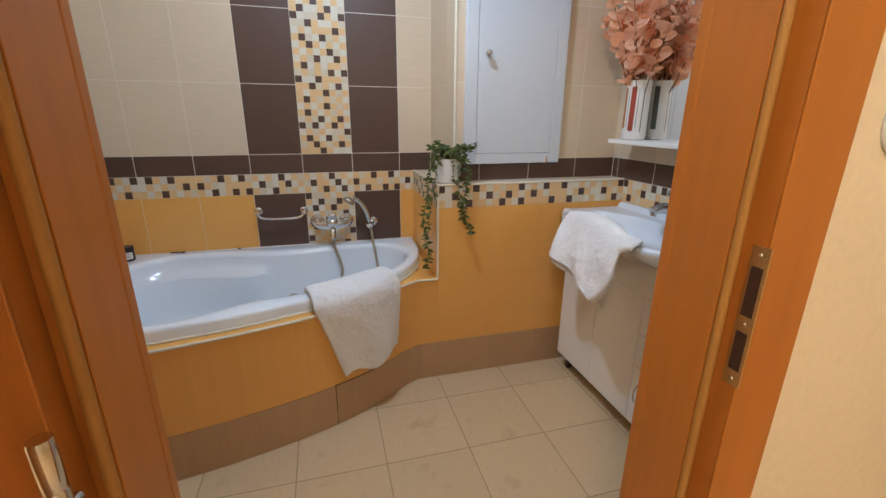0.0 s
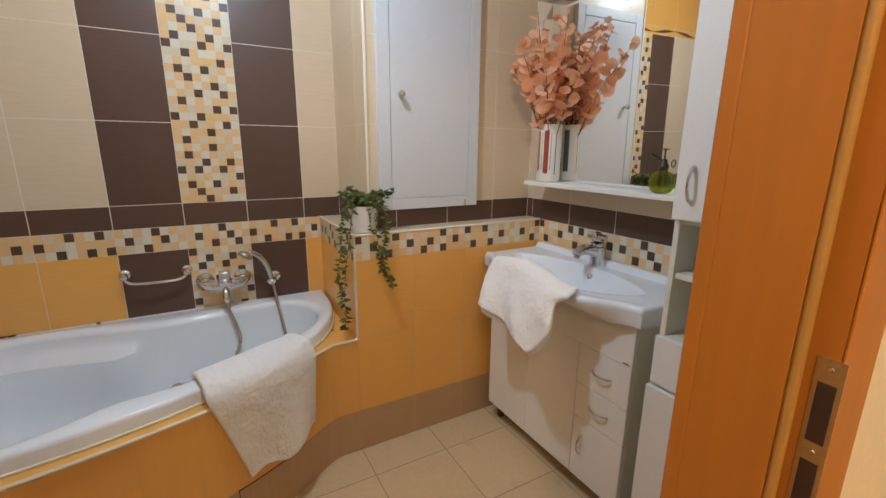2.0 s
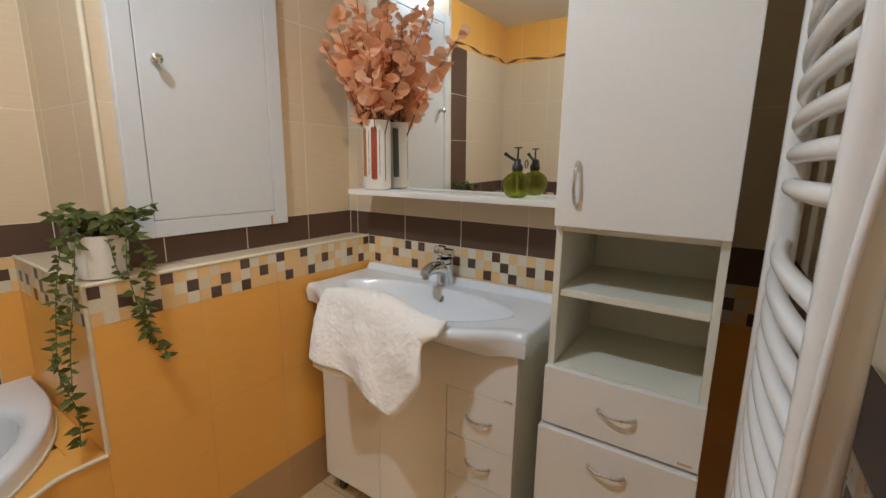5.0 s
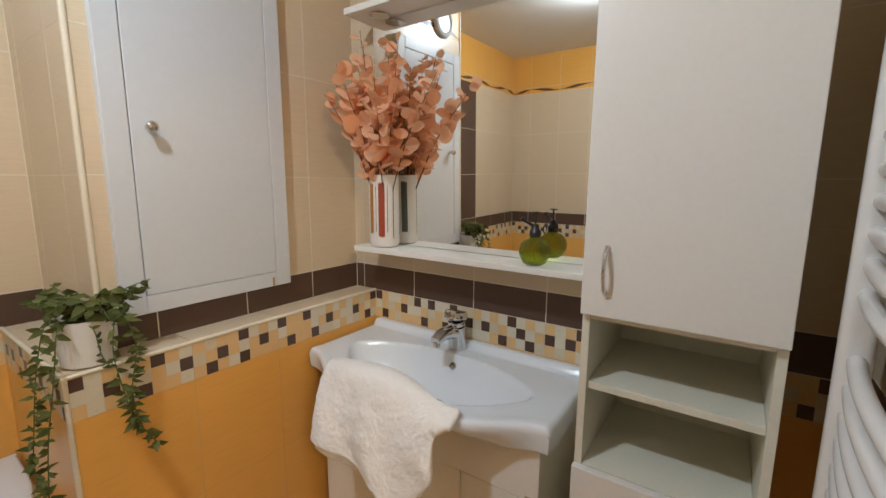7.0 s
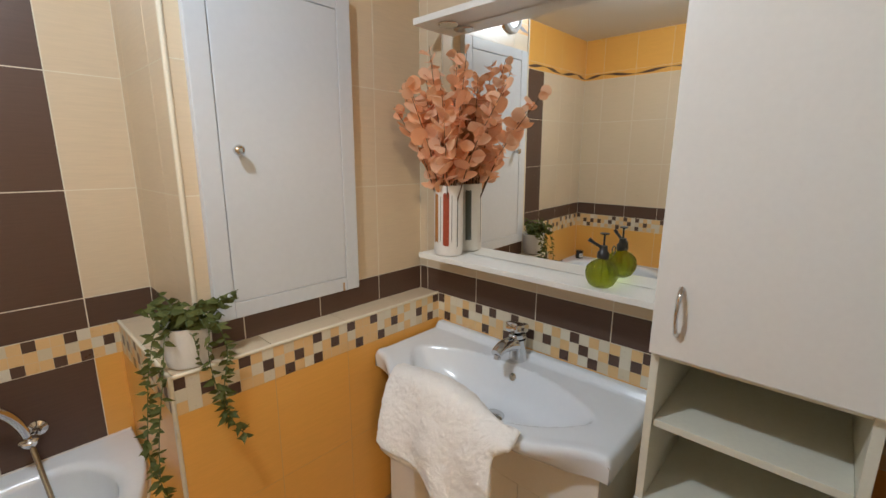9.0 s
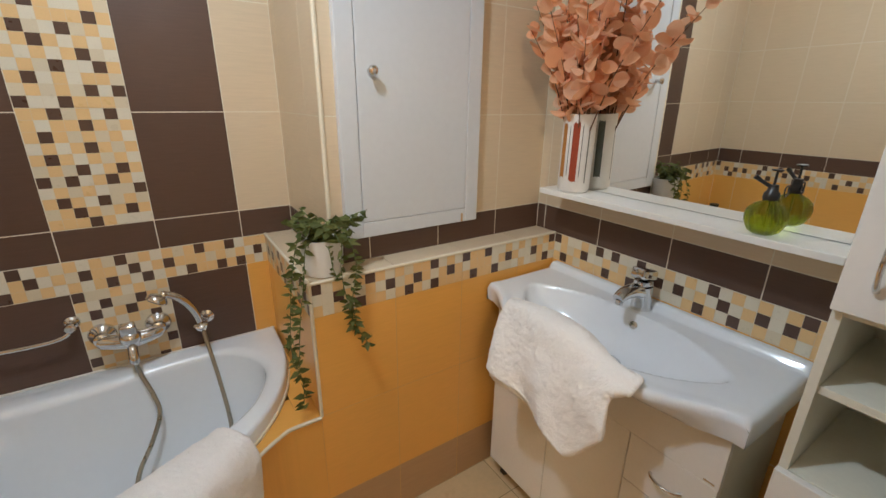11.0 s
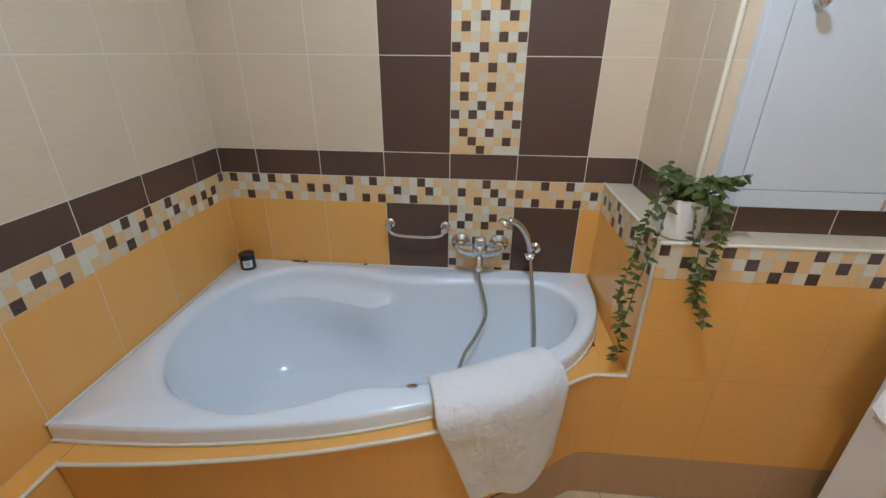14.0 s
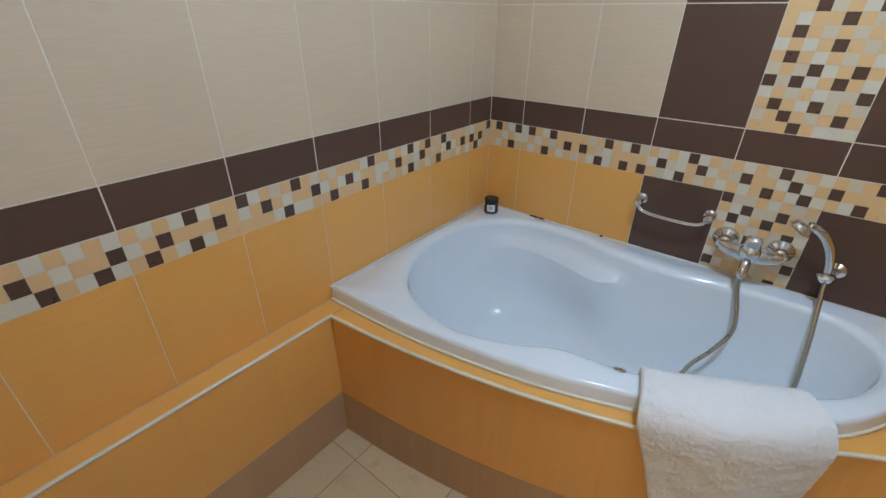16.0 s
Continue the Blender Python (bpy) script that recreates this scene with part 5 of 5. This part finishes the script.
JOINT = 0.0024
ROWS_UP = [(ZBAND1, ZBAND1 + TH), (ZBAND1 + TH, ZBAND1 + 2 * TH), (ZBAND1 + 2 * TH, ZBAND1 + 3 * TH)]
Z_WAVE = ZBAND1 + 3 * TH
SEED = [0]


def tile_wall(parent, base, u, n, u0, u1, first, rows, column=None, skip=None, TW=TW, dark=None):
    """Rows of tiles on a wall. base: a point at u = 0, z = 0; first: the place of one joint along u."""
    u, n, base = Vector(u), Vector(n), Vector(base)
    k = math.ceil((u0 - first) / TW - 1e-6)
    cuts = [u0] + [first + TW * i for i in range(k, k + 40) if u0 + 0.012 < first + TW * i < u1 - 0.012] + [u1]
    for z0, z1, kind in rows:
        for idx, (a, b) in enumerate(zip(cuts, cuts[1:])):
            mid, zm = (a + b) / 2, (z0 + z1) / 2
            if skip and skip(mid, zm):
                continue
            what = column(mid, zm, kind) if column else kind
            if what == "none":
                continue
            joint = 0.0012 if what in ("peach", "base") else JOINT
            w, h = b - a - joint, z1 - z0 - joint
            at = base + u * mid + Vector((0, 0, zm))
            if what == "mosaic":
                SEED[0] += 1
                nx, ny = max(1, round((b - a) / (TW / 8))), max(1, round((z1 - z0) / 0.0325))
                rows_dark = (dark or {}).get(math.floor((mid - first) / TW))
                if ny > 3:
                    rows_dark = COLUMN_LOW if z1 < ZBAND0 else None
                put_tile("mosaic_tile", mosaic_mesh(b - a - 0.0006, z1 - z0 - 0.0006, nx, ny, 7 * nx + SEED[0] % 9, rows_dark), at, u, n, parent)
            elif what == "wave":
                put_tile("border_tile", listello_mesh(b - a - 0.0008, z1 - z0 - 0.001, idx % 2 == 0), at, u, n, parent)
            else:
                m = {"beige": M_BEIGE, "peach": M_PEACH, "base": M_BASE, "brown": M_BROWN, "floor": M_FLOOR}[what]
                put_tile("tile", tile_mesh(w, h, m), at, u, n, parent)


UPPER = [(ZMOS, ZBAND0, "mosaic"), (ZBAND0, ZBAND1, "brown")] + [(a, b, "beige") for a, b in ROWS_UP] + [(Z_WAVE, Z_WAVE + 0.05, "wave"), (Z_WAVE + 0.05, ZCEIL, "peach")]
LOWER = [(0.0, 0.193, "base"), (0.193, 0.525, "peach"), (0.525, ZMOS, "peach")]


def decor(u, z, kind):
    """The brown and mosaic columns above the bath."""
    if ZBAND0 < z < ZBAND1 or z > Z_WAVE:
        return kind
    if 0.252 < u < 0.504:
        return "mosaic" if z < ZBAND0 else "none"
    if (0 < u < 0.252 or 0.504 < u < 0.756) and not ZMOS < z < ZBAND0:
        return "brown"
    return kind


E_X, E_Y = (1, 0, 0), (0, 1, 0)
tile_wall(wall_back, (0, 0, 0), E_X, (0, -1, 0), XL, XP, 0.0, LOWER[2:] + UPPER, decor, dark=NORTH)
# the mosaic column has its own, slightly taller tiles
for k, pattern in enumerate((COLUMN_A, COLUMN_B, COLUMN_A[1:])):
    z0 = ZBAND1 + 0.3432 * k
    z1 = min(z0 + 0.3432, Z_WAVE)
    put_tile("mosaic_tile", mosaic_mesh(TW - 0.0006, z1 - z0 - 0.0006, 8, len(pattern), 40 + k, pattern), Vector((0.378, 0, (z0 + z1) / 2)), Vector(E_X), Vector((0, -1, 0)), wall_back)
tile_wall(wall_left, (XL, 0, 0), (0, 1, 0), (1, 0, 0), YF, 0.0, -0.155, LOWER[2:] + UPPER, TW=0.2498, dark=WEST)
tile_wall(wall_right, (XR, 0, 0), (0, -1, 0), (-1, 0, 0), -YP, -YF, 0.486, LOWER + UPPER, None, lambda u, z: u < -YH and z < ZH - 0.05, dark=EAST)
tile_wall(wall_pier, (0, YP, 0), E_X, (0, -1, 0), XP, XR, 1.56 - TW * 3, UPPER[1:])
tile_wall(wall_pier, (XP, 0, 0), (0, -1, 0), (-1, 0, 0), 0.0, -YP, 0.06, UPPER[1:])
tile_wall(half_wall, (0, YH, 0), E_X, (0, -1, 0), XH, XR, 1.09 - TW, [(0.0, 0.193, "base"), (0.193, 0.525, "peach"), (0.525, ZMOS, "peach"), (ZMOS, ZH - 0.004, "mosaic")], dark=HALF)
tile_wall(half_wall, (XH, 0, 0), (0, -1, 0), (-1, 0, 0), 0.0, -YH, 0.06, [(0.527, ZMOS, "peach"), (ZMOS, ZH - 0.004, "mosaic")])
tile_wall(south["wall_south"], (0, YF, 0), (-1, 0, 0), (0, 1, 0), -DX0 + 0.062, -XL, 0.25, LOWER[2:] + UPPER)
tile_wall(south["wall_south_right"], (0, YF, 0), (-1, 0, 0), (0, 1, 0), -XR, -DX1 - 0.062, -1.60, LOWER + UPPER)
tile_wall(low_ledge, (-0.59, 0, 0), (0, 1, 0), (1, 0, 0), YF, -0.973, -1.19, [(0.0, 0.193, "base"), (0.193, ZLEDGE - 0.005, "peach")])


def flat_tiles(parent, z, x0, x1, y0, y1, px, py, fx, fy, material, skip=None, joint=JOINT):
    def cuts(a, b, p, f):
        k = math.ceil((a - f) / p)
        return [a] + [f + p * i for i in range(k, k + 60) if a + 0.01 < f + p * i < b - 0.01] + [b]
    for xa, xb in zip(cuts(x0, x1, px, fx), cuts(x0, x1, px, fx)[1:]):
        for ya, yb in zip(cuts(y0, y1, py, fy), cuts(y0, y1, py, fy)[1:]):
            if skip and skip(xb, ya, xa, yb):
                continue
            put_tile("tile", tile_mesh(xb - xa - joint, yb - ya - joint, material), ((xa + xb) / 2, (ya + yb) / 2, z), Vector((1, 0, 0)), Vector((0, 0, 1)), parent)


flat_tiles(floor, 0.0, -0.595, XR, YHALL + 0.0015, YH, 0.3255, 0.3255, 0.506, -1.046, M_FLOOR, lambda xb, ya, xa, yb: ya > -0.90 and xb < 0.25, 0.0032)
flat_tiles(low_ledge, ZLEDGE, XL, -0.594, YF, -0.900, 0.3, 3.0, -0.3, 0.19, M_PEACH)
flat_tiles(half_wall, ZH, XH + 0.006, XP - 0.001, YH + 0.006, YB, 0.3, TW, 2.0, -0.30, M_BEIGE)
flat_tiles(half_wall, ZH, XP, XR, YH + 0.006, YP, TW, 0.3, 1.09, 2.0, M_BEIGE)
for a, b in (((XH + 0.002, YH + 0.002, ZH - 0.003), (XR, YH + 0.002, ZH - 0.003)), ((XH + 0.002, YH + 0.002, ZH - 0.003), (XH + 0.002, 0, ZH - 0.003)), ((XH + 0.002, YH + 0.002, ZLEDGE), (XH + 0.002, YH + 0.002, ZH - 0.003))):
    part("edge_trim", tube([a, b], 0.0058, 8), M_TRIM, half_wall, "cream plastic edge trim", 60)
part("edge_trim", tube([(XP + 0.002, YP + 0.002, ZH), (XP + 0.002, YP + 0.002, ZCEIL)], 0.0075, 8), M_TRIM, wall_pier, "cream plastic corner trim", 60)
